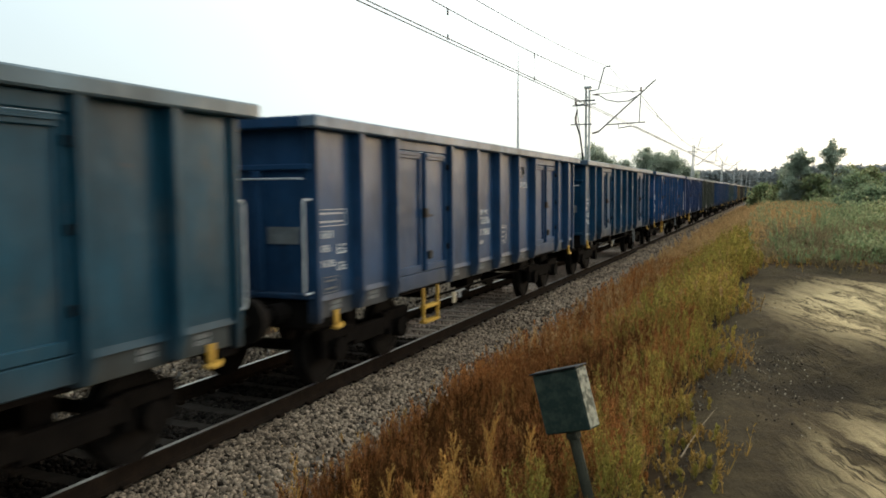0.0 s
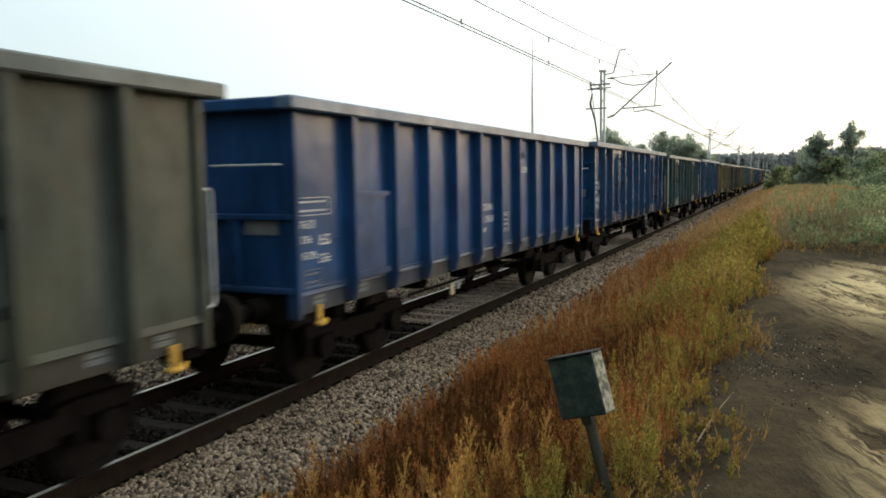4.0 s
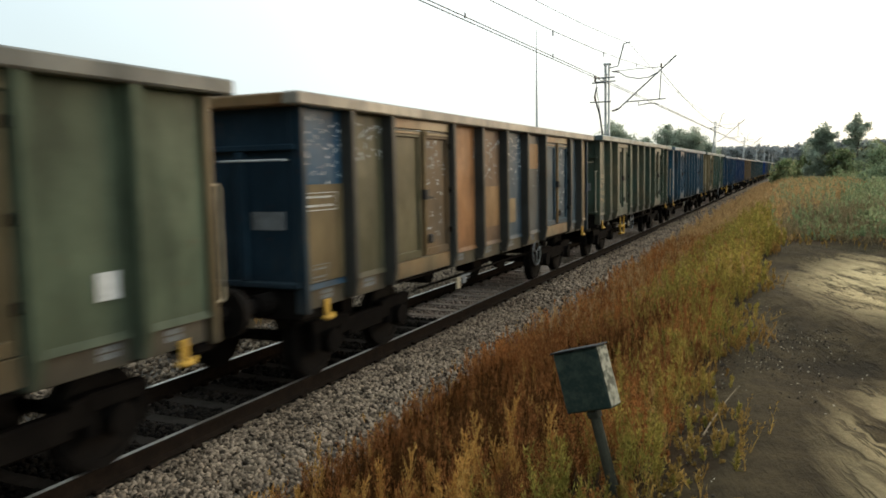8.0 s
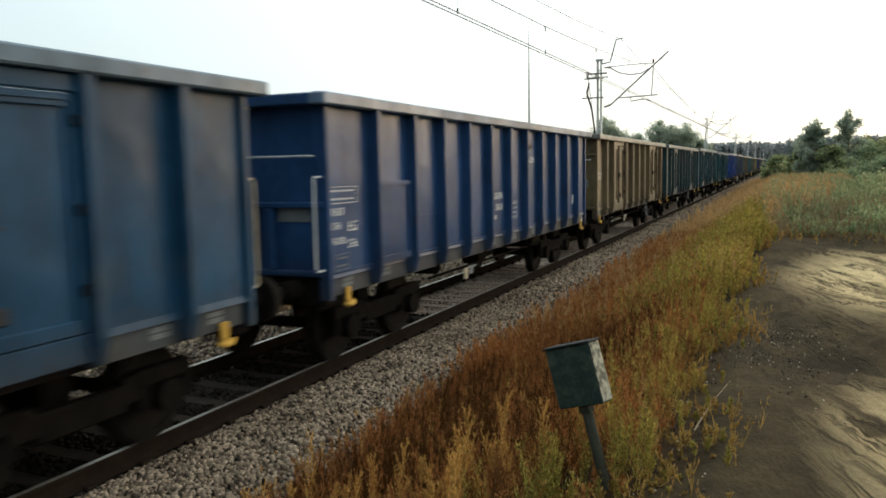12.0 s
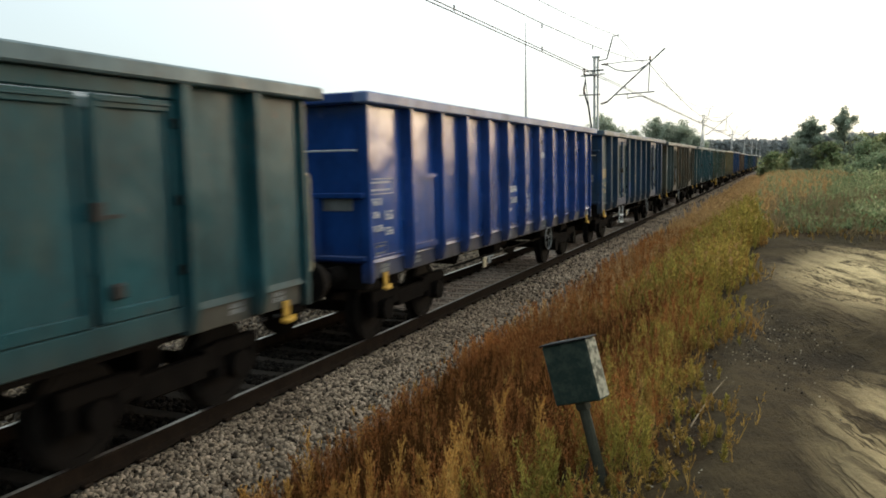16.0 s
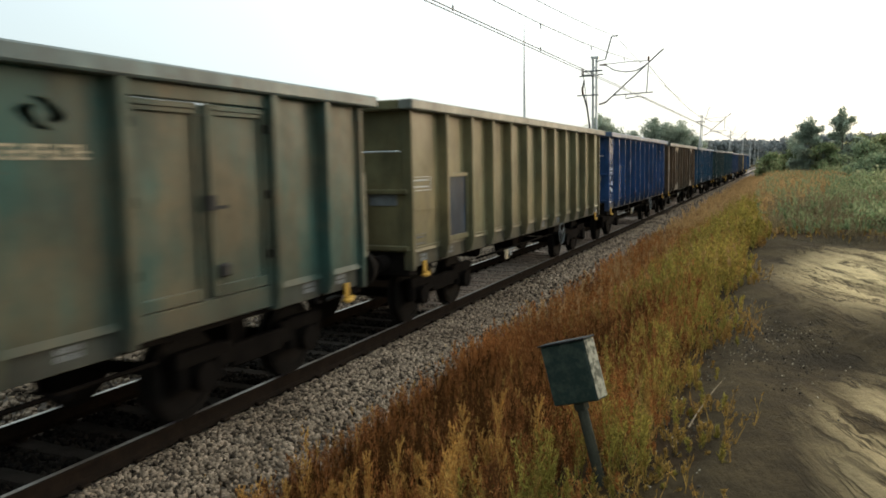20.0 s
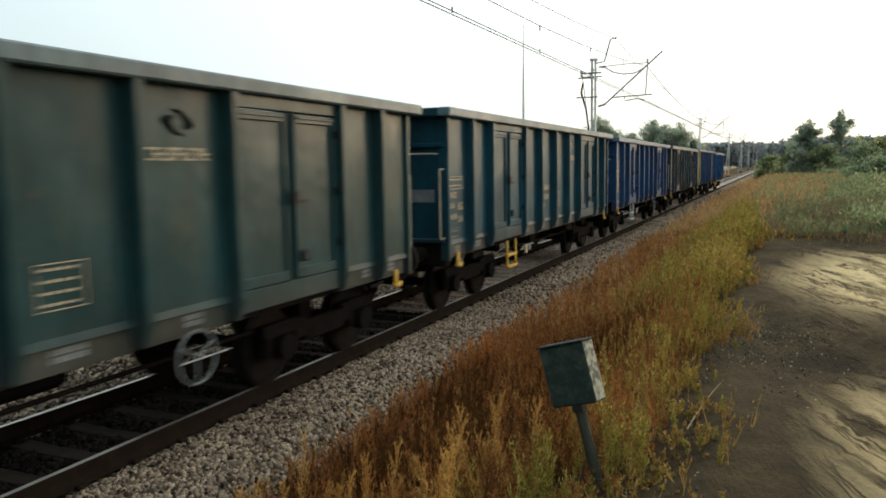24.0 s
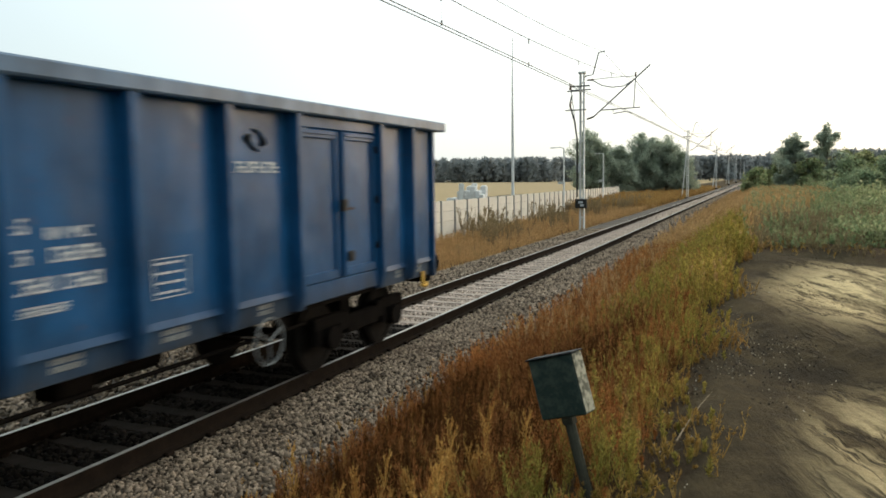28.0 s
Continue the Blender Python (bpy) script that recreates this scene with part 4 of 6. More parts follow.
# kind, paint, second colour, how much of it, marks (0 white, 1 yellowed, 2 none), parts left out, label
BLUE, NAVY = (0.014, 0.075, 0.190), (0.018, 0.058, 0.150)
TAN, RUST, GREY, OLIVE = (0.27, 0.20, 0.10), (0.15, 0.085, 0.045), (0.11, 0.13, 0.125), (0.10, 0.11, 0.07)
WAGONS = [
    ("doors", (0.010, 0.062, 0.100), GREY, 0.10, 2, "sc", "teal-blue open freight wagon with dusty sides"),
    ("doors", (0.018, 0.062, 0.140), GREY, 0.12, 0, "wc", "blue open freight wagon with a pale emblem"),
    ("doors", (0.009, 0.060, 0.125), GREY, 0.12, 0, "sc", "dark blue open freight wagon with a brake wheel"),
    ("doors", (0.010, 0.070, 0.200), GREY, 0.10, 0, "c", "bright blue open freight wagon with white marks"),
    ("doors", (0.022, 0.060, 0.165), GREY, 0.15, 0, "wc", "indigo-blue open freight wagon with white tables"),
    ("doors", (0.075, 0.085, 0.070), OLIVE, 0.4, 2, "wsc", "grey-green weathered open freight wagon"),
    ("plain", (0.014, 0.066, 0.180), GREY, 0.06, 0, "wsc", "blue open freight wagon with plain ribbed sides"),
    ("doors", (0.013, 0.062, 0.155), GREY, 0.08, 0, "s", "deep blue open freight wagon with a route card"),
    ("doors", (0.028, 0.080, 0.088), OLIVE, 0.28, 1, "sc", "olive-green weathered open freight wagon"),
    ("doors", (0.016, 0.074, 0.150), (0.10, 0.10, 0.09), 0.12, 1, "sc", "faded blue open freight wagon with worn marks"),
    ("doors", (0.165, 0.120, 0.062), TAN, 0.48, 1, "s", "ochre and olive weathered open freight wagon"),
    ("doors", (0.27, 0.190, 0.090), (0.42, 0.22, 0.09), 0.5, 2, "sc", "rust-orange and navy patched open freight wagon"),
    ("doors", (0.058, 0.088, 0.062), (0.19, 0.15, 0.085), 0.45, 1, "c", "dull olive-tan open freight wagon"),
    ("doors", (0.024, 0.082, 0.130), (0.13, 0.14, 0.12), 0.24, 1, "ws", "faded blue open freight wagon with a white card"),
    ("doors", (0.055, 0.115, 0.092), (0.22, 0.20, 0.125), 0.42, 1, "sc", "olive and tan wagon with a blue patched corner"),
    ("doors", (0.013, 0.062, 0.125), GREY, 0.16, 1, "c", "dark grey-blue dirty open freight wagon"),
    ("plain", (0.020, 0.062, 0.155), GREY, 0.06, 0, "ws", "blue ribbed open freight wagon with white marks"),
    ("doors", (0.15, 0.105, 0.06), TAN, 0.5, 2, "sc", "rusty tan open freight wagon"),
    ("doors", (0.020, 0.056, 0.064), GREY, 0.25, 1, "s", "very dark green open freight wagon"),
    ("doors", (0.015, 0.064, 0.082), (0.10, 0.095, 0.075), 0.28, 1, "wsc", "dark green open freight wagon with yellowed emblem"),
    ("doors", (0.013, 0.072, 0.086), OLIVE, 0.24, 1, "wsc", "mottled teal-green open freight wagon"),
    ("plain", (0.013, 0.060, 0.250), GREY, 0.05, 0, "sc", "freshly painted bright blue ribbed open wagon"),
    ("doors", (0.016, 0.058, 0.155), (0.090, 0.125, 0.115), 0.46, 1, "c", "blue and grey-green faded wagon with white footsteps"),
    ("doors", (0.060, 0.065, 0.050), (0.23, 0.140, 0.065), 0.46, 2, "sc", "brown rust-stained open freight wagon"),
    ("doors", (0.026, 0.092, 0.108), (0.13, 0.14, 0.125), 0.28, 1, "wsc", "dusty teal open freight wagon with patched paint"),
    ("doors", (0.040, 0.092, 0.076), (0.21, 0.160, 0.09), 0.44, 1, "wc", "brown-tan weathered open freight wagon"),
    ("plain", (0.160, 0.148, 0.078), (0.30, 0.235, 0.11), 0.50, 2, "sc", "pale tan ribbed open freight wagon"),
    ("plain", (0.018, 0.064, 0.180), GREY, 0.08, 0, "s", "bright blue ribbed wagon with a route card"),
    ("doors", (0.100, 0.070, 0.045), RUST, 0.5, 2, "wsc", "dark brown rusty open freight wagon"),
    ("doors", (0.014, 0.076, 0.150), GREY, 0.12, 1, "wsc", "teal-blue dirty open freight wagon"),
    ("doors", (0.018, 0.056, 0.058), OLIVE, 0.2, 1, "sc", "black-green grimy open freight wagon"),
    ("doors", (0.011, 0.066, 0.092), GREY, 0.14, 1, "wc", "dark teal open freight wagon with a tan card"),
    ("doors", (0.020, 0.066, 0.160), (0.20, 0.19, 0.10), 0.16, 1, "c", "faded blue wagon with ochre patches"),
    ("doors", (0.018, 0.050, 0.078), (0.17, 0.135, 0.08), 0.38, 1, "wsc", "dark grey-green open freight wagon"),
    ("plain", (0.012, 0.064, 0.165), (0.20, 0.19, 0.13), 0.08, 0, "sc", "blue ribbed wagon with a bare tan end panel"),
    ("doors", (0.009, 0.078, 0.195), GREY, 0.08, 0, "c", "blue open freight wagon, the last of the train"),
]
LENGTH = 14.04
made, wagons = {}, []
for k, (kind, base, dust, amount, marks, left_out, label) in enumerate(WAGONS):
    if kind not in made:
        w = made[kind] = build_wagon(kind)
    else:
        w = copy_thing(made[kind], Matrix())
    wagons.append(tagged(w, label, "freight wagon", "wagons of the train"))
for k, (kind, base, dust, amount, marks, left_out, label) in enumerate(WAGONS):
    paint = wagon_paint("wagon_paint", base, dust, amount, k + 1, 0.30 if k in (3, 7, 21, 27) else 0.11)
    # top rails: dusty paint, made paler still for the sky light on them
    worn = wagon_paint("skylit_rail_paint", tuple(0.7 * v + d for v, d in zip(base, (0.115, 0.135, 0.145))), tuple(0.35 * v + d for v, d in zip(dust, (0.13, 0.155, 0.165))), min(0.5, amount + 0.1), k + 101, 0.13)
    dusty = wagon_paint("dusty_sill_paint", tuple(0.5 * v + 0.5 * d for v, d in zip(base, (0.11, 0.105, 0.09))), (0.16, 0.14, 0.11), 0.42, k + 201, 0.05)
    w = wagons[k]
    gone = []
    for o in w.children_recursive:
        n = o.name.split(".")[0]
        if n in PAINTED:
            o.material_slots[0].link = "OBJECT"
            o.material_slots[0].material = worn if n == "top_rail" else dusty if n == "lower_strip" else paint
        elif o.material_slots[0].material == M_STENCIL and marks == 1:
            o.material_slots[0].link = "OBJECT"
            o.material_slots[0].material = M_STENCIL_OLD
        if n == "footstep" and k in (22, 13, 32):
            o.material_slots[0].link = "OBJECT"
            o.material_slots[0].material = M_WHITE
        if (n == "brake_wheel" and "w" in left_out) or (n == "footstep" and "s" in left_out) or (n == "route_card" and "c" in left_out) or (n == "front_grab_rail" and k not in (1, 4, 8, 9, 12, 13, 16, 20, 31, 33)):
            gone.append(o)
        if marks == 2 and n in ("emblem", "owner_mark", "vehicle_number", "load_table", "data_mark"):
            gone.append(o)
    if marks == 0 and kind == "doors":
        t = new("letters", RIV)
        t.parent = w
        t.matrix_basis = pose(PANEL + 0.0145, -0.80, 2.05, 90, 0, 90)
        if not RIV.materials:
            RIV.materials.append(M_STENCIL)
    if kind == "plain":
        t = new("letters", SP)
        t.parent = w
        t.matrix_basis = pose(PANEL + 0.038, 5.85, 1.05, 90, 0, 90)
        if not SP.materials:
            SP.materials.append(M_STENCIL)
    for o in gone:
        bpy.data.objects.remove(o)


# bodies built a little higher than the rest
for k in (7, 9, 12, 13, 14, 19, 21, 22, 26, 27, 31, 34):
    for o in wagons[k].children:
        if o.name.split(".")[0] in PAINTED or o.material_slots[0].material in (M_STENCIL, M_STENCIL_OLD):
            o.scale.z = 1.016


def repainted(k, colour, names, y0, y1):
    """Panels of one wagon that carry another paint."""
    m = wagon_paint("repainted_panel", colour, GREY, 0.2, 50 + k, 0.05)
    for o in wagons[k].children_recursive:
        c = sum((Vector(b) for b in o.bound_box), Vector()) / 8
        if o.name.split(".")[0] in names and y0 < c.y < y1:
            o.material_slots[0].material = m


def flaked(k, spots, seed):
    """Small bare flakes where the paint has peeled: (y0, y1, z0, z1, how many) for each sheet."""
    g = random.Random(seed)
    bm = bmesh.new()
    for y0, y1, z0, z1, n in spots:
        for _ in range(n):
            y, z = g.uniform(y0, y1), g.triangular(z0, z1, z1)
            w, h = g.uniform(0.008, 0.030), g.uniform(0.006, 0.030)
            x = PANEL + (0.035 if 2.4 < abs(y) < 4.38 else 0.0142)
            bm.faces.new([bm.verts.new((x, y + w * math.cos(t) * g.uniform(0.6, 1.2), z + h * math.sin(t) * g.uniform(0.6, 1.2))) for t in (0.3, 1.4, 2.6, 3.5, 4.8, 5.7)])
    part("paint_flakes", bm, M_FLAKE, wagons[k], "pale spots of peeled paint")["kind"] = "stuff"


# brake wheels that sit under the fore half
for k, y in ((23, -2.04), (12, -2.04)):
    for o in wagons[k].children:
        if o.name.split(".")[0] in ("brake_wheel", "wheel_shaft"):
            o.location.y = y - 1.75


def patch_plate(k, colour, y0, y1, z0, z1):
    bm = box(bmesh.new(), PANEL + 0.013, PANEL + 0.0165, y0, y1, z0, z1, 0.001)
    part("repainted_patch", bm, wagon_paint("patch_paint", colour, GREY, 0.15, 70 + k, 0.05), wagons[k], "patch of newer paint")


repainted(35, (0.012, 0.066, 0.150), ("lower_strip",), -7, 7)
repainted(34, (0.50, 0.40, 0.20), ("side_panel", "post"), 5.1, 6.3)
repainted(34, (0.50, 0.40, 0.20), ("side_panel", "post"), -6.4, -5.1)
repainted(14, (0.34, 0.27, 0.15), ("side_panel",), 4.4, 6.3)
repainted(11, (0.050, 0.048, 0.042), ("post",), -8, 8)
repainted(11, (0.018, 0.040, 0.060), ("end_wall", "end_rib", "corner_post"), -8, 8)
for y0, y1, colour in ((-6.4, -5.3, (0.020, 0.075, 0.135)), (-5.4, -4.3, (0.105, 0.095, 0.055)), (-4.3, -3.4, (0.130, 0.110, 0.060)), (-3.4, -2.4, (0.165, 0.105, 0.055)), (-2.4, -1.2, (0.33, 0.155, 0.065)), (-1.2, 0.0, (0.19, 0.115, 0.07)), (0.0, 1.2, (0.050, 0.085, 0.115)), (1.2, 2.4, (0.085, 0.090, 0.090)), (2.4, 4.4, (0.045, 0.080, 0.105)), (4.4, 5.4, (0.055, 0.085, 0.105)), (5.4, 6.4, (0.24, 0.165, 0.085))):
    repainted(11, colour, ("side_panel", "door"), y0, y1)
flaked(11, [(-6.2, -5.5, 2.2, 3.1, 60), (-5.3, -4.5, 2.4, 3.1, 45), (-3.3, -2.6, 1.4, 3.0, 60), (-1.35, -1.25, 2.0, 3.0, 12), (-1.1, -0.1, 2.2, 3.05, 55), (0.1, 1.1, 2.1, 3.1, 70), (1.9, 2.3, 1.8, 3.0, 12), (3.5, 4.2, 1.5, 3.0, 60)], 4)
repainted(22, (0.070, 0.105, 0.115), ("side_panel", "door"), -6.4, 6.4)
repainted(22, (0.030, 0.060, 0.105), ("post",), -6.4, 6.4)
patch_plate(22, (0.34, 0.27, 0.15), -6.17, -5.53, 2.0, 2.25)
flaked(22, [(-5.2, -4.6, 2.3, 3.0, 14), (-3.2, -2.6, 2.3, 3.0, 16), (-2.3, -1.3, 2.5, 3.1, 16), (-1.1, -0.1, 2.4, 3.1, 12), (0.2, 1.1, 2.3, 3.0, 12), (1.4, 2.3, 2.4, 3.0, 20)], 9)
patch_plate(22, (0.020, 0.055, 0.150), -2.3, -1.32, 1.22, 1.75)
patch_plate(22, (0.020, 0.055, 0.150), 0.1, 0.7, 2.3, 2.9)
patch_plate(34, (0.36, 0.25, 0.13), 1.28, 1.72, 2.55, 3.08)
repainted(26, (0.020, 0.040, 0.065), ("half_door",), -6, 0)
for y0, y1 in ((4.48, 5.28), (5.48, 6.2)):
    patch_plate(14, (0.015, 0.050, 0.105), y0, y1, 1.22, 2.05)
repainted(10, (0.095, 0.118, 0.075), ("side_panel", "post"), 4.3, 6.4)
patch_plate(11, (0.17, 0.125, 0.065), -6.2, -5.47, 1.26, 2.35)
patch_plate(11, (0.26, 0.15, 0.07), -1.05, -0.15, 1.5, 2.2)
patch_plate(11, (0.24, 0.17, 0.09), 0.25, 0.75, 1.5, 1.95)
patch_plate(11, (0.27, 0.15, 0.07), 1.35, 2.2, 2.5, 3.0)
repainted(14, (0.20, 0.20, 0.135), ("door",), 2.4, 4.4)
repainted(14, (0.25, 0.20, 0.115), ("door", "side_panel", "post", "door_frame", "corner_post"), -6.4, -2.3)
patch_plate(12, (0.07, 0.10, 0.10), 5.5, 6.15, 1.25, 1.5)
patch_plate(32, (0.22, 0.18, 0.09), -6.1, -5.75, 1.6, 2.6)
patch_plate(32, (0.34, 0.28, 0.11), -0.9, -0.25, 1.9, 2.3)
patch_plate(31, (0.42, 0.36, 0.24), 4.62, 4.92, 1.5, 1.78)
repainted(23, (0.36, 0.20, 0.09), ("side_panel",), 3.0, 4.3)
repainted(23, (0.060, 0.085, 0.085), ("side_panel", "post"), -6.4, -4.3)
repainted(23, (0.115, 0.115, 0.080), ("door",), -4.4, -2.4)
repainted(23, (0.30, 0.17, 0.08), ("side_panel",), 1.2, 2.4)
repainted(23, (0.21, 0.13, 0.07), ("side_panel",), -2.4, 1.2)
for y0, y1, x in ((-2.95, -2.56, 0.024), (-2.28, -2.05, 0.0)):
    part("repainted_patch", box(bmesh.new(), PANEL + x + 0.0, PANEL + x + 0.0165, y0, y1, 1.45, 2.05, 0.001), wagon_paint("patch_paint", (0.022, 0.062, 0.125), GREY, 0.25, 93, 0.05), wagons[23], "patch of newer blue paint")
patch_plate(7, (0.50, 0.50, 0.48), -2.1, -1.85, 1.75, 1.95)


# ---- overhead line ----
def wire(name, points, r, label, cat="overhead wire", mat=None):
    return tagged(part(name, bar(points, r, 5), mat or M_WIRE), label, cat, "overhead wires", "structure")


SUPPORTS = [-17.0, 40.6, 102.0, 166.0, 226.0, 286.0, 346.0, 406.0]


def insulator(p0, p1, parent, r=0.055):
    bm = bmesh.new()
    p0, p1 = Vector(p0), Vector(p1)
    tube(bm, [p0, p1], 0.025, 6)
    for i in range(5):
        disc(bm, p0.lerp(p1, (i + 0.7) / 5.4), p1 - p0, r, 0.03, 10)
    return part("insulator", bm, M_CERAMIC, parent)


def mast():
    m = new("catenary_mast")
    for s in (-1, 1):
        bm = bmesh.new()
        channel = ((0.055, -0.10), (0.131, -0.10), (0.131, 0.10), (0.055, 0.10), (0.055, 0.086), (0.119, 0.086), (0.119, -0.086), (0.055, -0.086))
        low, high = ([bm.verts.new((s * u, v, z)) for u, v in channel] for z in (-0.60, 7.75))
        for j in range(8):
            bm.faces.new((low[j], low[(j + 1) % 8], high[(j + 1) % 8], high[j]))
        bm.faces.new(low[::-1])
        bm.faces.new(high)
        part("mast_leg", bm, M_STEEL, m)
    for i in range(8):
        z = 0.2 + 1.0 * i
        part("batten", boxes((-0.075, 0.075, -0.112, -0.101, z, z + 0.06), (-0.075, 0.075, 0.101, 0.112, z, z + 0.06)), M_STEEL, m)
    part("mast_foot", box(bmesh.new(), -0.30, 0.30, -0.28, 0.28, -0.95, -0.52, 0.03), M_CONCRETE, m, "concrete foot")
    part("cap", box(bmesh.new(), -0.19, 0.19, -0.13, 0.13, 7.70, 7.80, 0.01), M_STEEL, m)
    part("earth_wire_bracket", bar([(0.1, 0, 7.55), (0.55, 0, 7.62), (0.85, 0, 8.72), (1.18, 0, 8.78)], 0.036), M_DARKSTEEL, m)
    part("diagonal_tube", bar([(0.24, 0, 5.35), (0.55, 0, 5.42), (3.45, 0, 7.95)], 0.040), M_DARKSTEEL, m)
    part("tie_rod", bar([(0.24, 0, 7.35), (1.5, 0, 7.42), (2.75, 0, 7.42)], 0.020), M_DARKSTEEL, m)
    part("stay_cable", bar([(0.24, 0, 7.36), (0.6, 0, 7.30), (1.0, 0, 7.05), (1.55, 0, 6.92), (2.1, 0, 6.95), (2.6, 0, 7.20)], 0.030), M_DARKSTEEL, m)
    part("dropper_tube", bar([(2.72, 0, 7.30), (2.64, 0, 5.85)], 0.028), M_DARKSTEEL, m)
    rt = part("registration_tube", bar([(0.95, 0, 5.78), (2.95, 0, 5.84)], 0.034), M_DARKSTEEL, m)
    part("steady_arm", bar([(1.6, 0, 5.78), (1.6, 0, 5.58), (2.2, 0, 5.66), (2.62, 0, 5.56)], 0.03), M_DARKSTEEL, rt)
    insulator((0.24, 0, 5.35), (0.60, 0, 5.47), m)
    insulator((0.26, 0, 7.35), (0.62, 0, 7.38), m, 0.045)
    insulator((2.72, 0, 7.38), (2.72, 0, 7.62), m, 0.05)
    part("cross_arm", boxes((-0.62, 0.42, -0.13, -0.115, 7.02, 7.10), (-0.62, 0.42, 0.115, 0.13, 6.86, 6.92)), M_DARKSTEEL, m)
    return tagged(m, "grey lattice steel catenary mast with its cantilever", "catenary mast", "masts along the track")


first = mast()
first.matrix_basis = pose(-2.72, SUPPORTS[1], 0.12)
for i, y in enumerate(SUPPORTS):
    if i != 1:
        cm = copy_thing(first, pose(-2.72, y, 0.12 + 0.003 * max(0, y - 40), 0, 0, 0))
        if i > 1:
            part("raking_strut", boxes((-0.06, 0.06, -0.05, 0.05, 0.0, 7.3)), M_STEEL, cm).matrix_basis = pose(-0.66, 0, -0.55, 0, 4.9, 0)
# the near mast carries a switch rod, insulators and a cabinet
sw = thing("line_switch", "dark disconnector rod and insulators on the mast", "switch gear")
sw.matrix_basis = pose(-2.72, SUPPORTS[1] - 0.2, 0.12)
part("rod", bar([(-0.55, 0, 6.9), (-0.42, 0, 5.9), (-0.24, 0, 4.6), (-0.24, 0, 1.2)], 0.022), M_DARKSTEEL, sw)
part("switch_arm", boxes((-0.85, 0.25, -0.04, 0.04, 5.80, 5.86)), M_DARKSTEEL, sw)
part("switch_arm", boxes((-0.75, 0.05, -0.05, 0.05, 6.78, 6.84)), M_DARKSTEEL, sw)
insulator((-0.58, 0, 6.85), (-0.58, 0, 7.2), sw, 0.08)
insulator((-0.58, 0, 5.86), (-0.58, 0, 6.3), sw, 0.07)
part("cable", bar([(-0.5, 0, 6.6), (-0.62, 0.05, 6.1), (-0.35, 0, 5.2), (-0.22, 0, 4.3), (-0.22, 0, 1.3)], 0.048), M_BLACK, sw)
cab = thing("drive_cabinet", "small black switch cabinet bolted to the mast", "cabinet")
cab.matrix_basis = pose(-2.72, SUPPORTS[1] - 0.22, 0.12)
part("case", box(bmesh.new(), -0.30, 0.30, -0.12, 0.1, 0.72, 1.20, 0.02), M_BLACK, cab)
part("label_plate", boxes((-0.12, 0.10, -0.135, -0.121, 0.98, 1.08), (-0.02, 0.16, -0.135, -0.121, 0.82, 0.92)), M_STENCIL, cab)
plate = thing("number_plate", "white plate strapped to the mast", "plate")
plate.matrix_basis = pose(-2.72, SUPPORTS[1] - 0.16, 0.12)
part("sheet", box(bmesh.new(), -0.30, -0.02, -0.02, 0.0, 2.60, 3.05, 0.005), M_STENCIL, plate)


def sagging(x, z, sag, y0, y1, n=12):
    return [(x, y0 + (y1 - y0) * i / n, z - 4 * sag * (i / n) * (1 - i / n)) for i in range(n + 1)]


for a, b in zip(SUPPORTS, SUPPORTS[1:]):
    mid = 0.12 + 0.003 * max(0, (a + b) / 2 - 40)
    for x in (-0.13, 0.01):
        wire("contact_wire", [(x, a, 5.62), (x, (a + b) / 2, 5.58), (x, b, 5.62)], 0.013 if a < 0 else 0.020, "taut dark copper contact wire")
    msg = sagging(-0.06, 7.40, 1.2, a, b)
    wire("messenger_wire", msg, 0.012 if a < 0 else 0.017, "sagging dark messenger wire")
    wire("earth_wire", sagging(-1.62, 8.85, 1.1, a, b), 0.013, "thin grey earth wire")
    if a < 150:
        n = 9
        for i in range(1, n):
            u = i / n
            y, z = a + (b - a) * u, 7.40 - 4 * 1.2 * u * (1 - u)
            dr = part("dropper", bar([(-0.06, y, z), (-0.06, y, 5.60)], 0.0028, 4), M_WIRE)
            tagged(dr, "thin dropper wire with clamps", "dropper wire", "droppers", "structure")
            part("clamp", boxes((-0.075, -0.045, y - 0.015, y + 0.015, z - 0.13, z + 0.02), (-0.075, -0.045, y - 0.015, y + 0.015, 5.59, 5.70)), M_WIRE, dr)

# ---- beyond the track ----
pole = thing("lightning_pole", "tall thin pale metal pole behind the fence", "pole")
pole.matrix_basis = pose(-12.0, 58.2, -0.7)
part("shaft", bar([(0, 0, 0), (0, 0, 5.0), (0, 0, 10.0), (0.02, 0, 13.9)], [0.13, 0.11, 0.06, 0.02], 10), M_STEEL, pole)
part("flange", disc(bmesh.new(), (0, 0, 0.05), (0, 0, 1), 0.25, 0.1, 12), M_STEEL, pole)


def street_lamp(x, y, h, arm):
    s = thing("street_lamp", "pale steel lamp post with a flat lamp head", "street lamp", "lamps behind the fence")
    s.matrix_basis = pose(x, y, -0.8)
    part("post", bar([(0, 0, 0), (0, 0, h * 0.6), (0, 0, h)], [0.09, 0.07, 0.06], 10), M_STEEL, s)
    part("arm", bar([(0, 0, h - 0.03), (-arm * 0.5, -0.1, h + 0.06), (-arm, -0.2, h + 0.03)], 0.04), M_STEEL, s)
    part("lamp_head", box(bmesh.new(), -arm - 0.45, -arm + 0.05, -0.33, -0.08, h - 0.02, h + 0.07, 0.02), M_STEEL, s)
    part("camera_box", boxes((-0.5, -0.05, -0.12, 0.05, h * 0.46, h * 0.46 + 0.22)), M_WHITE, s)
    return s


street_lamp(-10.15, 67.3, 5.85, 0.7)
street_lamp(-11.15, 90.8, 5.95, 0.5)
street_lamp(-16.4, 52.0, 2.6, 0.3)

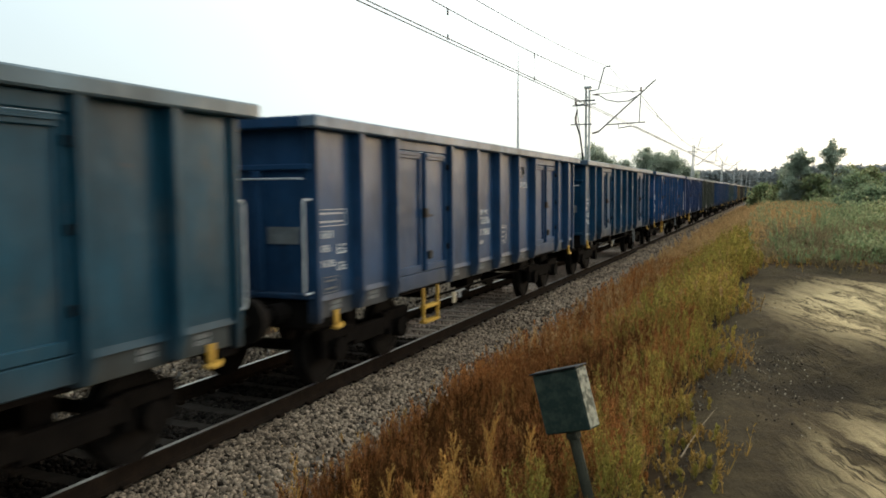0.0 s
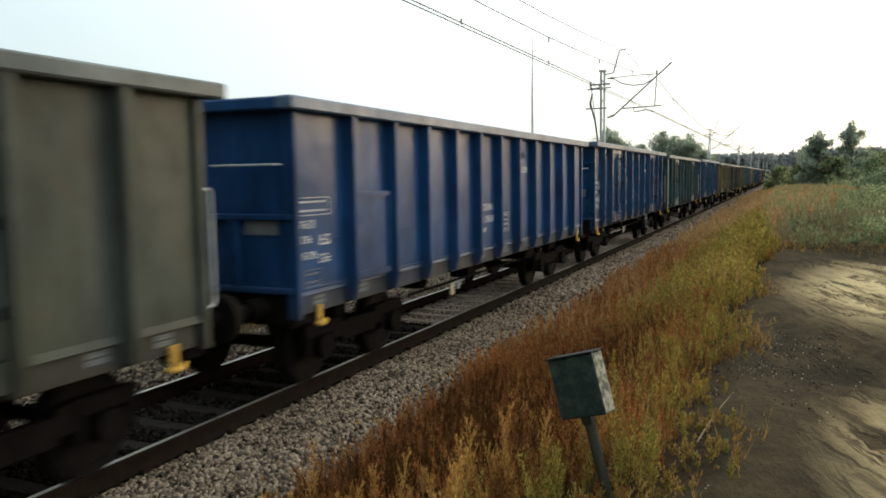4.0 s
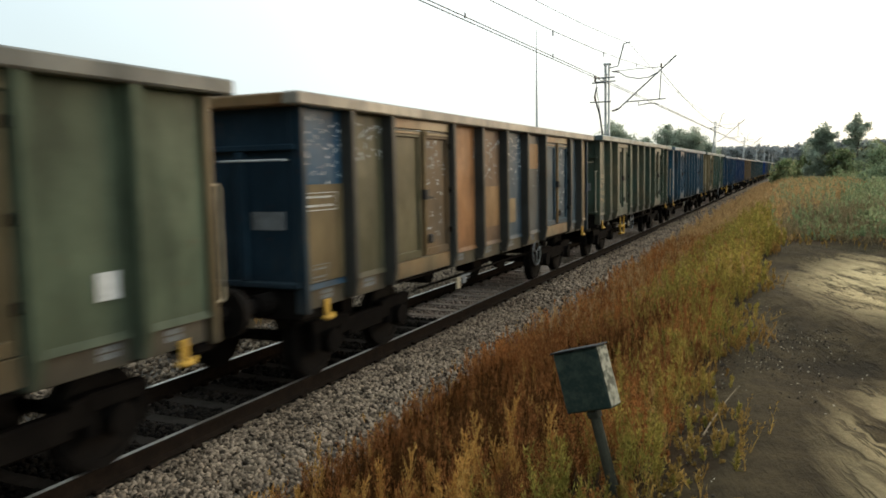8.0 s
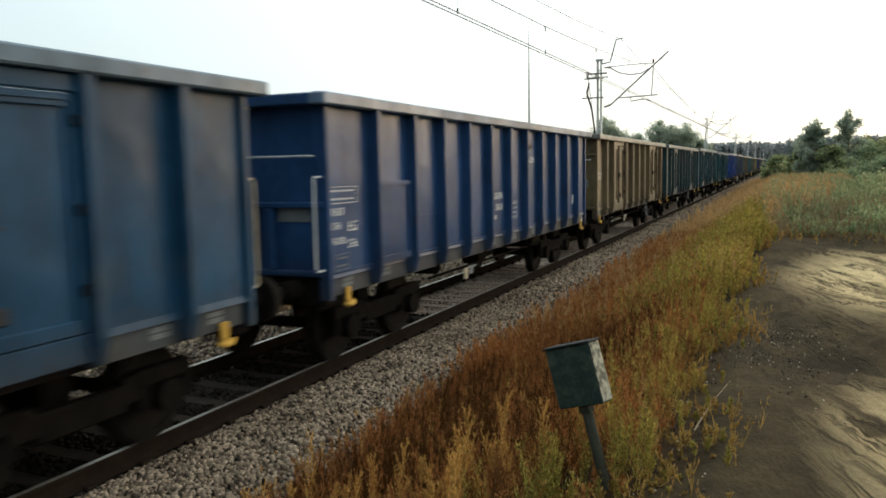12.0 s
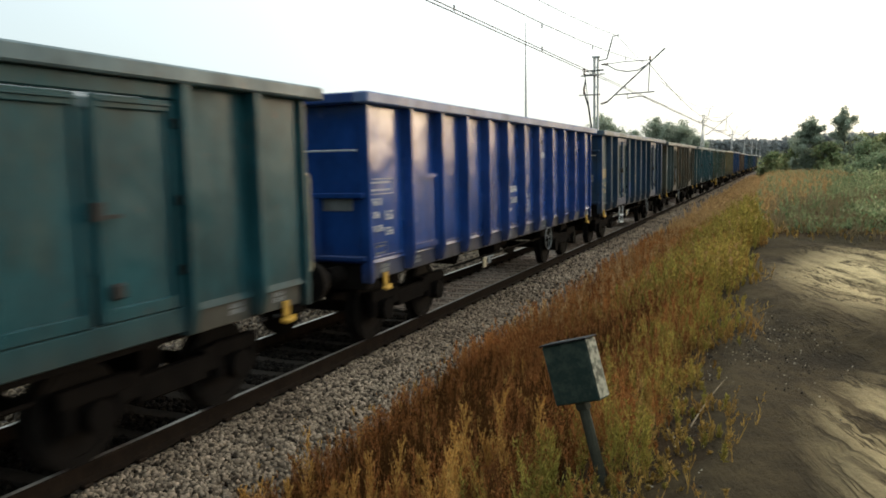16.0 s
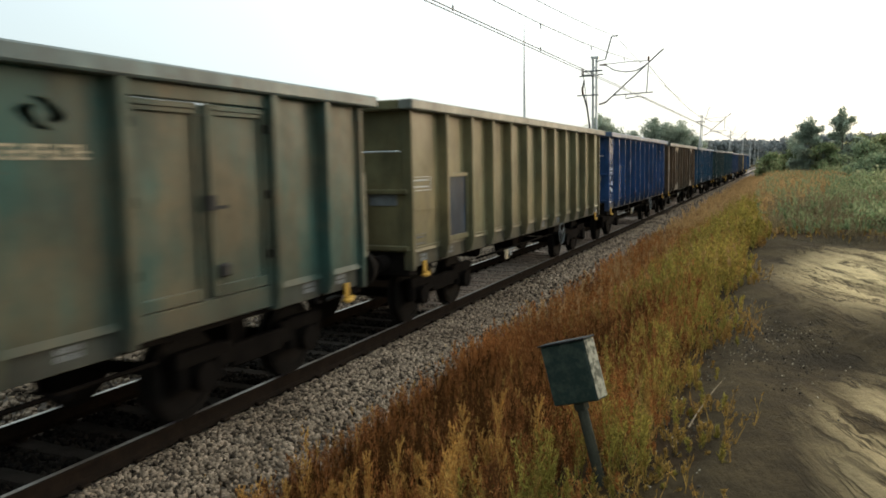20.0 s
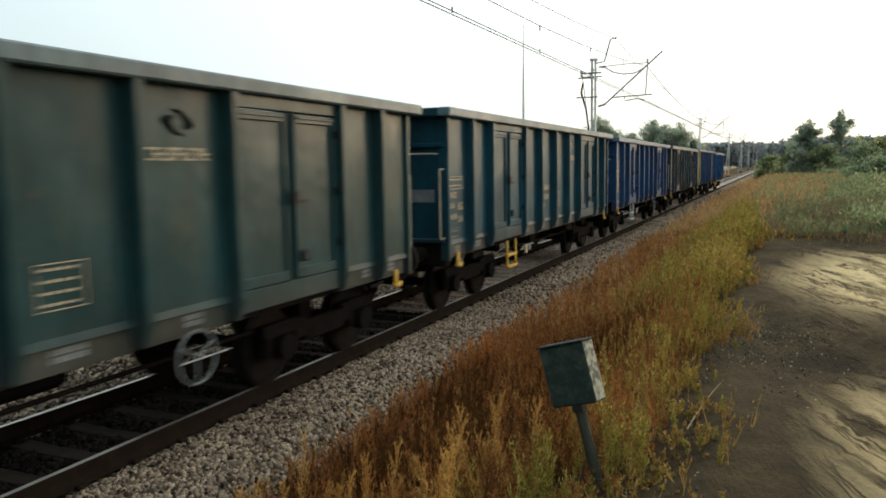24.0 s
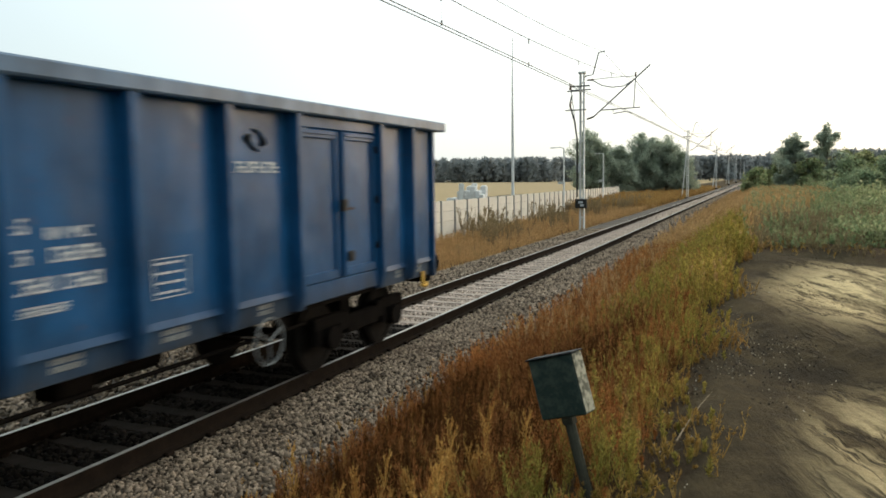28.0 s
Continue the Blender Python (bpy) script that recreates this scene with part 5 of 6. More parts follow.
# concrete panel fence
fence = thing("panel_fence", "pale concrete panel fence with grey posts", "fence")
fa, fb, nf = Vector((-7.4, 27.0, -0.55)), Vector((-15.0, 124.0, -1.05)), 44
for i in range(nf):
    a, b = fa.lerp(fb, i / nf), fa.lerp(fb, (i + 1) / nf)
    ang = math.atan2(b.y - a.y, b.x - a.x)
    ln = (b - a).length
    for r in range(4):
        bm = box(bmesh.new(), 0.06, ln - 0.06, -0.025, 0.025, r * 0.5 + 0.004, r * 0.5 + 0.494, 0.012)
        pn = part("fence_panel", bm, M_FENCE, fence)
        pn.matrix_basis = Matrix.Translation(a) @ Matrix.Rotation(ang, 4, "Z")
    ps = part("fence_post", box(bmesh.new(), -0.06, 0.06, -0.08, 0.08, -0.3, 2.03, 0.012), M_FENCEPOST, fence)
    ps.matrix_basis = Matrix.Translation(a) @ Matrix.Rotation(ang, 4, "Z")

# white sacks stacked in the yard
random.seed(3)
for i in range(30):
    bx, by = -18.3 + 0.29 * (i % 12) + random.uniform(-0.08, 0.08), 60.6 + 0.62 * (i // 12) + random.uniform(-0.1, 0.1)
    h = random.choice((1.2, 1.5, 1.9, 2.1)) if 2 < i % 12 < 11 else 0.9
    bm = box(bmesh.new(), -0.22, 0.22, -0.25, 0.25, 0, h, 0.07)
    for v in bm.verts:
        v.co += Vector((random.uniform(-0.06, 0.06), random.uniform(-0.06, 0.06), random.uniform(-0.04, 0.04) if v.co.z > 0.2 else 0))
    sk = part("big_sack", bm, M_BAG)
    tagged(sk, "white bulk sack standing in the yard", "sack", "sacks in the yard")
    sk.matrix_basis = pose(bx, by, -0.02, 0, 0, random.uniform(-15, 15))
base_block = tagged(part("loading_slab", box(bmesh.new(), -19.6, -13.6, 59.2, 63.2, -1.0, -0.02, 0.05), M_CONCRETE), "low grey concrete slab under the sacks", "slab")
heap = bmesh.new()
bmesh.ops.create_icosphere(heap, subdivisions=4, radius=1.0)
for v in heap.verts:
    n = 0.18 * noise.noise(v.co * 3.0) + 0.08 * noise.noise(v.co * 8.0)
    v.co = Vector((v.co.x * 7.0 * (1 + n), v.co.y * 3.5 * (1 + n), max(-0.2, v.co.z * 1.45 * (1 + 2 * n))))
M_EARTH = mottled("spoil_earth", (0.16, 0.12, 0.075), (0.23, 0.17, 0.11), 0.8, 0.95)
hp = part("earth_mound", heap, M_EARTH)
hp.matrix_basis = pose(-16.5, 70.0, -0.7, 0, 0, 20)
tagged(hp, "long brown mound of earth behind the fence", "mound")


# ---- trees ----
def tree(x, y, z, h, r, leaves, seed, label, slim=1.0, low=0.25, leaf=0.32, mat=None, group="trees"):
    g = np.random.default_rng(seed)
    t = thing("tree", label, "tree", group, at=pose(x, y, z))
    bm = bmesh.new()
    top = (g.uniform(-0.3, 0.3), g.uniform(-0.3, 0.3), h * 0.92)
    tube(bm, [(0, 0, -0.3), (0.05, 0, h * 0.3), (top[0] * 0.5, top[1] * 0.5, h * 0.6), top], [0.035 * h, 0.026 * h, 0.015 * h, 0.004 * h], 8)
    blobs = []
    nl = 16
    for i in range(nl):
        u = low + (1 - low) * (i + 0.5) / nl
        a = i * 2.4 + g.uniform(-0.4, 0.4)
        rad = r * (math.sin(math.pi * min(1, (u - low) / (1 - low) * 0.85 + 0.12)) ** 0.7) * g.uniform(0.55, 1.05)
        end = np.array([rad * math.cos(a), rad * math.sin(a), h * u * slim + h * (1 - slim) * 0.5 + 0.10 * h * g.uniform(0, 1)])
        tube(bm, [(top[0] * u, top[1] * u, h * u * 0.82), tuple(end * np.array((0.6, 0.6, 1)) - np.array((0, 0, 0.03 * h))), tuple(end)], [0.010 * h, 0.006 * h, 0.002 * h], 5)
        for j in range(4):
            blobs.append((end * g.uniform(0.55, 1.02, 3) * np.array((1, 1, 0)) + np.array((0, 0, end[2] + g.uniform(-0.06, 0.05) * h)), r * g.uniform(0.16, 0.34)))
    for j in range(46):
        u = g.uniform(max(low, 0.12), 1.0)
        rad = r * (1.05 - u) ** 0.55 * g.uniform(0.15, 0.80)
        a = g.uniform(0, 6.283)
        blobs.append((np.array((rad * math.cos(a), rad * math.sin(a), h * (0.04 + 0.96 * u))), r * g.uniform(0.14, 0.26)))
    blobs.append((np.array(top), r * 0.25))
    part("trunk", bm, M_BARK, t)
    c = np.array([b[0] for b in blobs])
    rr = np.array([b[1] for b in blobs])
    pick = g.integers(0, len(blobs), leaves)
    d = g.normal(size=(leaves, 3))
    d /= np.linalg.norm(d, axis=1, keepdims=True)
    pos = c[pick] + d * (rr[pick] * g.uniform(0.35, 1.1, leaves))[:, None] * np.array((1, 1, 0.8))
    v, f = diamonds(pos, g.normal(size=(leaves, 3)) + np.array((0, 0, 0.2)), leaf * g.uniform(0.6, 1.3, leaves), leaf * 0.7 * g.uniform(0.6, 1.3, leaves), g)
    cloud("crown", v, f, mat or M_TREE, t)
    return t


gr = np.random.default_rng(11)
for i in range(13):
    u = i / 12
    x = -20.5 + 13.5 * u + gr.uniform(-0.8, 0.8)
    y = 128 + 14 * u + gr.uniform(-4, 6)
    h = (10.2, 9.0, 8.0, 7.2, 7.4, 6.8, 8.4, 9.6, 9.2, 9.4, 8.6, 7.2, 6.0)[i] * gr.uniform(0.94, 1.06)
    tree(x, y, -0.6, h, 2.5 + 0.12 * h, 7500, 20 + i, "green broadleaf tree beyond the track, paled by painted haze", low=0.06, leaf=0.30)
tree(8.8, 83.0, 0.3, 5.3, 1.8, 11000, 51, "slim dark poplar beside the lane", low=0.08, leaf=0.21)
tree(11.7, 84.4, 0.3, 6.3, 1.7, 8000, 52, "slender tree with an open crown", low=0.2, leaf=0.20)
for i, (x, y, h, r) in enumerate([(7.6, 86, 4.0, 2.0), (10.4, 82, 4.3, 2.0), (13.6, 86, 5.2, 2.4), (15.6, 88, 5.0, 2.6), (18.0, 86, 4.8, 2.6), (20.5, 90, 5.2, 3.0), (5.6, 95, 3.4, 2.2), (24, 88, 5.5, 3.0)]):
    tree(x, y, 0.25, 0.78 * h, r, 3600, 60 + i, "low dense shrub tree by the lane", low=0.04, leaf=0.26, mat=M_BUSH, group="shrub trees")


for i in range(16):
    y = 44 + 2.0 * i + gr.uniform(-2, 2)
    tree(gr.uniform(9.5 + 0.02 * y, 8 + 0.30 * y), y, 0.7, gr.uniform(1.5, 2.7), gr.uniform(1.0, 1.9), 2600, 300 + i, "dark green shrub in the rough grass", low=0.04, leaf=0.17, mat=M_SHRUB, group="shrubs in the grass")


def bush(x, y, h, r, leaves, seed, leaf=0.12, mat=None):
    g = np.random.default_rng(seed)
    b = thing("bush", "low green leafy bush on the rough ground", "bush", "bushes by the lane", at=pose(x, y, float(land(x, y)) - 0.03))
    bm = bmesh.new()
    c = []
    for i in range(9):
        a, e = g.uniform(0, 6.28), g.uniform(0.5, 1.3)
        end = np.array((math.cos(a) * math.cos(e) * r * 0.8, math.sin(a) * math.cos(e) * r * 0.8, h * (0.3 + 0.6 * math.sin(e)) * g.uniform(0.6, 1.0)))
        tube(bm, [(0, 0, 0), tuple(end * 0.5 + np.array((0, 0, 0.05))), tuple(end)], [0.018, 0.012, 0.004], 5)
        c += [end, end * 0.65]
    part("stems", bm, M_BARK, b)
    c = np.array(c)
    pick = g.integers(0, len(c), leaves)
    d = g.normal(size=(leaves, 3))
    pos = c[pick] + d * np.array((r * 0.22, r * 0.22, h * 0.14))
    pos[:, 2] = np.maximum(pos[:, 2], 0.02)
    v, f = diamonds(pos, g.normal(size=(leaves, 3)) + np.array((0, 0, 0.5)), leaf * g.uniform(0.6, 1.4, leaves), leaf * 0.5 * g.uniform(0.6, 1.4, leaves), g)
    cloud("leaves", v, f, mat or M_BUSH, b)


for i in range(170):
    y = 20.5 + 62 * (i / 170) ** 1.15 + gr.uniform(-1.2, 1.2)
    x = gr.uniform(6.9 + 0.022 * y, 9.5 + 0.40 * y)
    s = gr.uniform(0.65, 1.3) * min(1.0, 0.35 + 0.4 * max(0.0, x - 6.3 - 0.02 * y) / (1 + 0.02 * y))
    h = (0.50 + 0.85 * min(1.0, (y - 20) / 25)) * s
    bush(x, y, h, 0.55 * s + 0.62 * h, 1300, 100 + i, leaf=0.07 + 0.0022 * y)

# far woods all round
g = np.random.default_rng(8)
sets = []
for (x0, y0, x1, y1, hh, n) in ((-700, 330, -190, 455, 15.0, 420), (-190, 455, 10, 545, 14.5, 260), (10, 545, 260, 590, 16.5, 300), (260, 590, 900, 420, 16, 200), (-700, 330, -1100, -500, 16, 200), (900, 420, 900, -600, 16, 200)):
    u = g.uniform(0, 1, n)
    cx, cy, hs = x0 + (x1 - x0) * u + g.normal(0, 3, n), y0 + (y1 - y0) * u + g.normal(0, 8, n), hh * g.uniform(0.93, 1.04, n)
    m = 150 if n > 210 else 60
    k = np.repeat(np.arange(n), m)
    hz = g.uniform(0.02, 1.0, n * m) ** 0.8
    wid = 3.6 * np.sqrt(np.clip(1.05 - hz, 0.02, 1))
    a = g.uniform(0, 6.283, n * m)
    pos = np.stack([cx[k] + wid * np.cos(a), cy[k] + wid * np.sin(a), hz * hs[k]], 1)
    sets.append(diamonds(pos, g.normal(size=(n * m, 3)), 2.2 * g.uniform(0.6, 1.3, n * m), 1.8 * g.uniform(0.6, 1.3, n * m), g))
tagged(cloud("far_woods", *join(*sets), M_FOREST), "grey-green belt of forest far off, paled by painted haze", "forest", kind="stuff")


# ---- weeds and grass ----
def weeds(name, x, y, height, sprigs, leaflets, mat, label, thick=0.006, spread=0.45, lean=0.12, seed=0, leaf=0.03):
    """Plumed weeds: a stalk, side sprigs that rise from it, and small leaves on them."""
    g = np.random.default_rng(seed)
    n = len(x)
    base = np.stack([x, y, land(x, y) - 0.02], 1)
    up = np.stack([g.normal(0, lean, n), g.normal(0, lean, n), np.ones(n)], 1)
    up /= np.linalg.norm(up, axis=1, keepdims=True)
    sets = [slivers(base, up, height, np.full(n, thick * 1.5), g)]
    k = np.repeat(np.arange(n), sprigs)
    u = g.uniform(0.10, 0.98, n * sprigs)
    p = base[k] + up[k] * (u * height[k])[:, None]
    a = g.uniform(0, 6.283, n * sprigs)
    d = np.stack([np.cos(a) * spread, np.sin(a) * spread, np.ones_like(a)], 1) + up[k] * 0.3
    d /= np.linalg.norm(d, axis=1, keepdims=True)
    ln = height[k] * (0.10 + 0.30 * (1 - u)) * g.uniform(0.6, 1.3, n * sprigs)
    sets.append(slivers(p, d, ln, np.full(n * sprigs, thick), g))
    if leaflets:
        k2 = np.repeat(np.arange(n * sprigs), leaflets)
        w = g.uniform(0.10, 1.0, len(k2))
        q = p[k2] + d[k2] * (w * ln[k2])[:, None]
        e = d[k2] + g.normal(0, 0.5, (len(k2), 3))
        sets.append(slivers(q, e, leaf * g.uniform(0.5, 1.5, len(k2)), leaf * 0.26 * g.uniform(0.6, 1.5, len(k2)), g))
    ob = cloud(name, *join(*sets), mat)
    return tagged(ob, label, "weeds", kind="stuff")


def scatter(n, x0, x1, y0, y1, seed, power=1.0, clump=0.5):
    """Places in loose clumps between the given limits; the lane's edge stays ragged."""
    g = np.random.default_rng(seed)
    x, y = g.uniform(x0, x1, n * 2), y0 + (y1 - y0) * g.uniform(0, 1, n * 2) ** power
    keep = g.uniform(0, 1, n * 2) < 0.5 + clump * bumps(x * 2.3 + seed, y * 2.3)
    edge = 5.68 + 0.20 * np.sin(1.7 * y) + 0.18 * np.sin(4.1 * y + 1.0) + g.normal(0, 0.12, n * 2)
    keep &= (x < edge) | (y > 17)
    x, y = x[keep][:n], y[keep][:n]
    return x, y, g


def low_by_box(x, y):
    """Short growth in front of the junction box and towards the lane."""
    return np.where((x > 4.9) & (x < 5.8) & (y < 4.45), 0.32, 1.0) * np.clip((5.85 - x) / 0.75, 0.30, 1.0)


def thin_out(x, y, g, a, b):
    """Fewer and fewer plants from a to b across the bank."""
    k = g.uniform(0, 1, len(x)) < np.clip((b - x) / (b - a), 0, 1)
    return x[k], y[k]


def thicken(x, y, g, a, b):
    k = g.uniform(0, 1, len(x)) < np.clip((x - a) / (b - a), 0, 1)
    return x[k], y[k]


x, y, g = scatter(4600, 2.25, 5.5, 2.0, 9.5, 1)
x, y = thin_out(x, y, g, 4.3, 5.7)
weeds("rust_weeds", x, y, low_by_box(x, y) * 0.36 * g.uniform(0.5, 1.4, len(x)), 20, 6, M_RUST_WEED, "rust-brown dry feathery weeds on the bank", seed=2, leaf=0.022, thick=0.004)
x, y, g = scatter(1000, 2.5, 4.9, 2.0, 9.5, 61, clump=1.0)
weeds("brown_brush", x, y, 0.46 * g.uniform(0.5, 1.3, len(x)), 22, 7, M_DARK_WEED, "dark brown dry brush on the bank", seed=62, leaf=0.022, thick=0.004)
x, y, g = scatter(260, 3.0, 4.2, 4.9, 6.4, 81, clump=0.2)
weeds("brown_brush", x, y, 0.40 * g.uniform(0.6, 1.3, len(x)), 26, 8, M_DARK_WEED, "dark brown dry brush in a clump", seed=82, leaf=0.020, thick=0.004)
x, y, g = scatter(62, 2.7, 4.75, 2.7, 5.0, 3)
weeds("golden_weeds", x, y, 0.66 * g.uniform(0.6, 1.25, len(x)), 44, 16, M_GOLD_WEED, "golden dry plumed weeds in front", seed=4, leaf=0.024, spread=0.40, thick=0.005)
x, y, g = scatter(60, 2.4, 4.6, 5.0, 9.0, 33)
weeds("golden_weeds", x, y, 0.42 * g.uniform(0.5, 1.3, len(x)), 24, 7, M_GOLD_WEED, "golden plumed weeds among the rust ones", seed=34, leaf=0.022, spread=0.40, thick=0.004)
x, y, g = scatter(900, 4.1, 5.9, 2.4, 11.0, 5)
x, y = thicken(x, y, g, 4.3, 5.2)
weeds("green_weeds", x, y, low_by_box(x, y) * 0.40 * g.uniform(0.5, 1.5, len(x)), 16, 7, M_GREEN_WEED, "yellow-green weeds along the lane", seed=6, leaf=0.026, thick=0.004)
x, y, g = scatter(1250, 4.1, 5.95, 2.0, 11.0, 45)
x, y = thicken(x, y, g, 4.2, 5.1)
weeds("olive_weeds", x, y, low_by_box(x, y) * 0.34 * g.uniform(0.5, 1.5, len(x)), 15, 6, M_OLIVE_WEED, "olive-brown weeds at the lane's edge", seed=46, leaf=0.022, thick=0.004, lean=0.25)
x, y, g = scatter(260, 5.1, 6.0, 2.6, 13.0, 63)
weeds("lane_straw", x + g.uniform(0.0, 0.16, len(x)), y, 0.20 * g.uniform(0.4, 1.6, len(x)), 7, 4, M_OLIVE_WEED, "sparse dry straw at the ragged edge of the lane", seed=64, leaf=0.022, thick=0.006, lean=0.6)
x, y, g = scatter(9, 4.86, 5.12, 3.85, 4.15, 57, clump=0.0)
weeds("green_weeds", x, y, 0.52 * g.uniform(0.6, 1.15, len(x)), 26, 8, M_GREEN_WEED, "yellow-green bushy weed before the junction box", seed=58, leaf=0.028, thick=0.004)
x, y, g = scatter(10, 5.26, 5.55, 4.15, 4.55, 87, clump=0.0)
weeds("green_weeds", x, y, 0.38 * g.uniform(0.6, 1.2, len(x)), 22, 8, M_GREEN_WEED, "yellow-green weeds round the foot of the box", seed=88, leaf=0.026, thick=0.004)
x, y, g = scatter(4, 5.36, 5.52, 4.6, 5.0, 65, clump=0.0)
weeds("pale_weed", x, y, 0.45 * g.uniform(0.6, 1.15, len(x)), 10, 8, M_DRY_GRASS, "pale seed heads beside the junction box", seed=66, leaf=0.030, thick=0.003)
x, y, g = scatter(4600, 2.15, 5.4, 9.0, 28.0, 7, 1.3)
x, y = thin_out(x, y, g, 4.1, 5.4)
weeds("rust_weeds", x, y, 0.46 * g.uniform(0.5, 1.4, len(x)), 13, 5, M_RUST_WEED, "rust-brown dry weeds further along the bank", seed=8, leaf=0.038, thick=0.007)
x, y, g = scatter(1400, 4.0, 6.0, 10.0, 30.0, 9, 1.2)
x, y = thicken(x, y, g, 4.0, 4.9)
weeds("green_weeds", x, y, np.clip((6.0 - x) / 0.6, 0.35, 1) * 0.55 * g.uniform(0.5, 1.5, len(x)), 14, 6, M_GREEN_WEED, "tall yellow-green weeds by the lane", seed=10, leaf=0.05, thick=0.008)
x, y, g = scatter(1500, 3.6, 5.95, 10.0, 30.0, 67, 1.2)
weeds("olive_weeds", x, y, np.clip((6.0 - x) / 0.6, 0.35, 1) * 0.46 * g.uniform(0.5, 1.5, len(x)), 13, 5, M_OLIVE_WEED, "olive-brown weeds along the lane", seed=68, leaf=0.045, thick=0.008)
x, y, g = scatter(1500, 2.3, 5.6, 11.0, 34.0, 73, 1.1)
weeds("orange_weeds", x, y, 0.44 * g.uniform(0.5, 1.5, len(x)), 13, 5, M_ORANGE, "straw-orange weeds along the bank", seed=74, leaf=0.045, thick=0.008)
x, y, g = scatter(34, 5.35, 5.75, 14.0, 19.0, 69, clump=0.0)
weeds("green_weeds", x, y, 0.75 * g.uniform(0.6, 1.2, len(x)), 26, 8, M_GREEN_WEED, "tall bright green weed at the lane's edge", seed=70, leaf=0.06, thick=0.008)
x, y, g = scatter(10000, 2.2, 10.5, 19.0, 130.0, 11, 1.7)
k = x < 5.9 + np.clip(0.17 * (y - 23), 0, 5) + g.normal(0, 0.25, len(x))
x, y = x[k], y[k]
weeds("dry_weeds", x, y, np.clip(0.08 + 0.045 * (y - 19), 0.08, 0.6) * g.uniform(0.4, 1.5, len(x)), 8, 3, M_ORANGE, "dry orange-brown weeds far along the track", seed=12, leaf=0.11, thick=0.025)
x, y, g = scatter(3400, 5.4, 13.0, 19.0, 80.0, 47, 1.4)
weeds("green_weeds", x, y, np.clip(0.10 + 0.05 * (y - 19), 0.1, 0.62) * g.uniform(0.4, 1.5, len(x)), 10, 4, M_BUSH, "olive-green weeds among the dry ones", seed=48, leaf=0.10, thick=0.018)
x, y, g = scatter(1700, 5.9, 13.5, 17.2, 27.0, 83, 0.9)
k = y > 17.5 + 1.2 * np.sin(1.3 * x) + 0.35 * np.clip(x - 6, 0, 6)
x, y = x[k], y[k]
weeds("brown_scrub", x, y, (0.10 + 0.045 * (y - 17)) * g.uniform(0.4, 1.5, len(x)), 12, 5, M_STALK, "brown dry scrub beyond the end of the lane", seed=84, leaf=0.045, thick=0.010, spread=0.6)
x, y, g = scatter(420, 5.5, 11.5, 15.0, 22.5, 49, 0.6)
weeds("lane_end_weeds", x, y, 0.10 * g.uniform(0.3, 1.8, len(x)), 9, 4, M_OLIVE_WEED, "sparse low weeds where the lane ends", seed=50, leaf=0.04, thick=0.008, lean=0.4)
x, y, g = scatter(3600, 8.0, 30.0, 23.0, 110.0, 13, 1.4)
weeds("green_grass", x, y, np.clip(0.10 + 0.05 * (y - 19), 0.1, 0.5) * g.uniform(0.5, 1.4, len(x)), 8, 3, M_BUSH, "rough green-yellow grass beyond the lane", seed=14, leaf=0.13, thick=0.025)
x, y, g = scatter(8000, -8.6, -3.0, 22.0, 75.0, 15, 1.3)
weeds("orange_grass", x, y, 0.36 * g.uniform(0.4, 1.5, len(x)), 9, 3, M_ORANGE, "orange-brown dry grass across the track", seed=16, leaf=0.07, thick=0.013)
x, y, g = scatter(900, -8.0, -4.2, 24.0, 80.0, 17, 1.0)
k = np.sin(0.55 * y + 0.9 * x) + 0.7 * np.sin(1.27 * y) > 0.25
x, y = x[k], y[k]
weeds("tall_weeds", x, y, 1.25 * g.uniform(0.5, 1.25, len(x)), 24, 5, M_STALK, "tall grey-brown weeds before the fence", seed=18, leaf=0.09, thick=0.012)
x, y, g = scatter(7000, -16.0, -3.0, 70.0, 190.0, 19, 1.3)
weeds("far_grass", x, y, 0.6 * g.uniform(0.5, 1.4, len(x)), 7, 2, M_DRY_GRASS, "dry grass far along the track", seed=20, leaf=0.2, thick=0.045)
x, y, g = scatter(1500, 2.25, 5.9, -14.0, 2.0, 53)
weeds("rust_weeds", x, y, 0.34 * g.uniform(0.5, 1.4, len(x)), 10, 3, M_RUST_WEED, "rust-brown weeds on the bank behind", seed=54, leaf=0.05, thick=0.010)
x, y, g = scatter(1600, -9.0, -3.3, -14.0, 22.0, 55)
weeds("orange_grass", x, y, 0.26 * g.uniform(0.4, 1.4, len(x)), 9, 3, M_ORANGE, "dry grass close beyond the track", seed=56, leaf=0.09, thick=0.018)
x, y, g = scatter(420, 1.65, 2.45, 5.8, 11.5, 85, clump=0.9)
weeds("rust_sprouts", x, y, 0.20 * g.uniform(0.5, 1.5, len(x)), 16, 7, M_RUST_WEED, "low rust-brown weeds creeping over the ballast", seed=86, leaf=0.020, thick=0.004, spread=0.7, lean=0.3)
x, y, g = scatter(320, 1.5, 2.3, 5.0, 14.0, 21)
weeds("sprouts", x, y, 0.24 * g.uniform(0.5, 1.4, len(x)), 14, 6, M_GOLD_WEED, "small golden sprouts in the ballast edge", seed=22, leaf=0.020, thick=0.004)

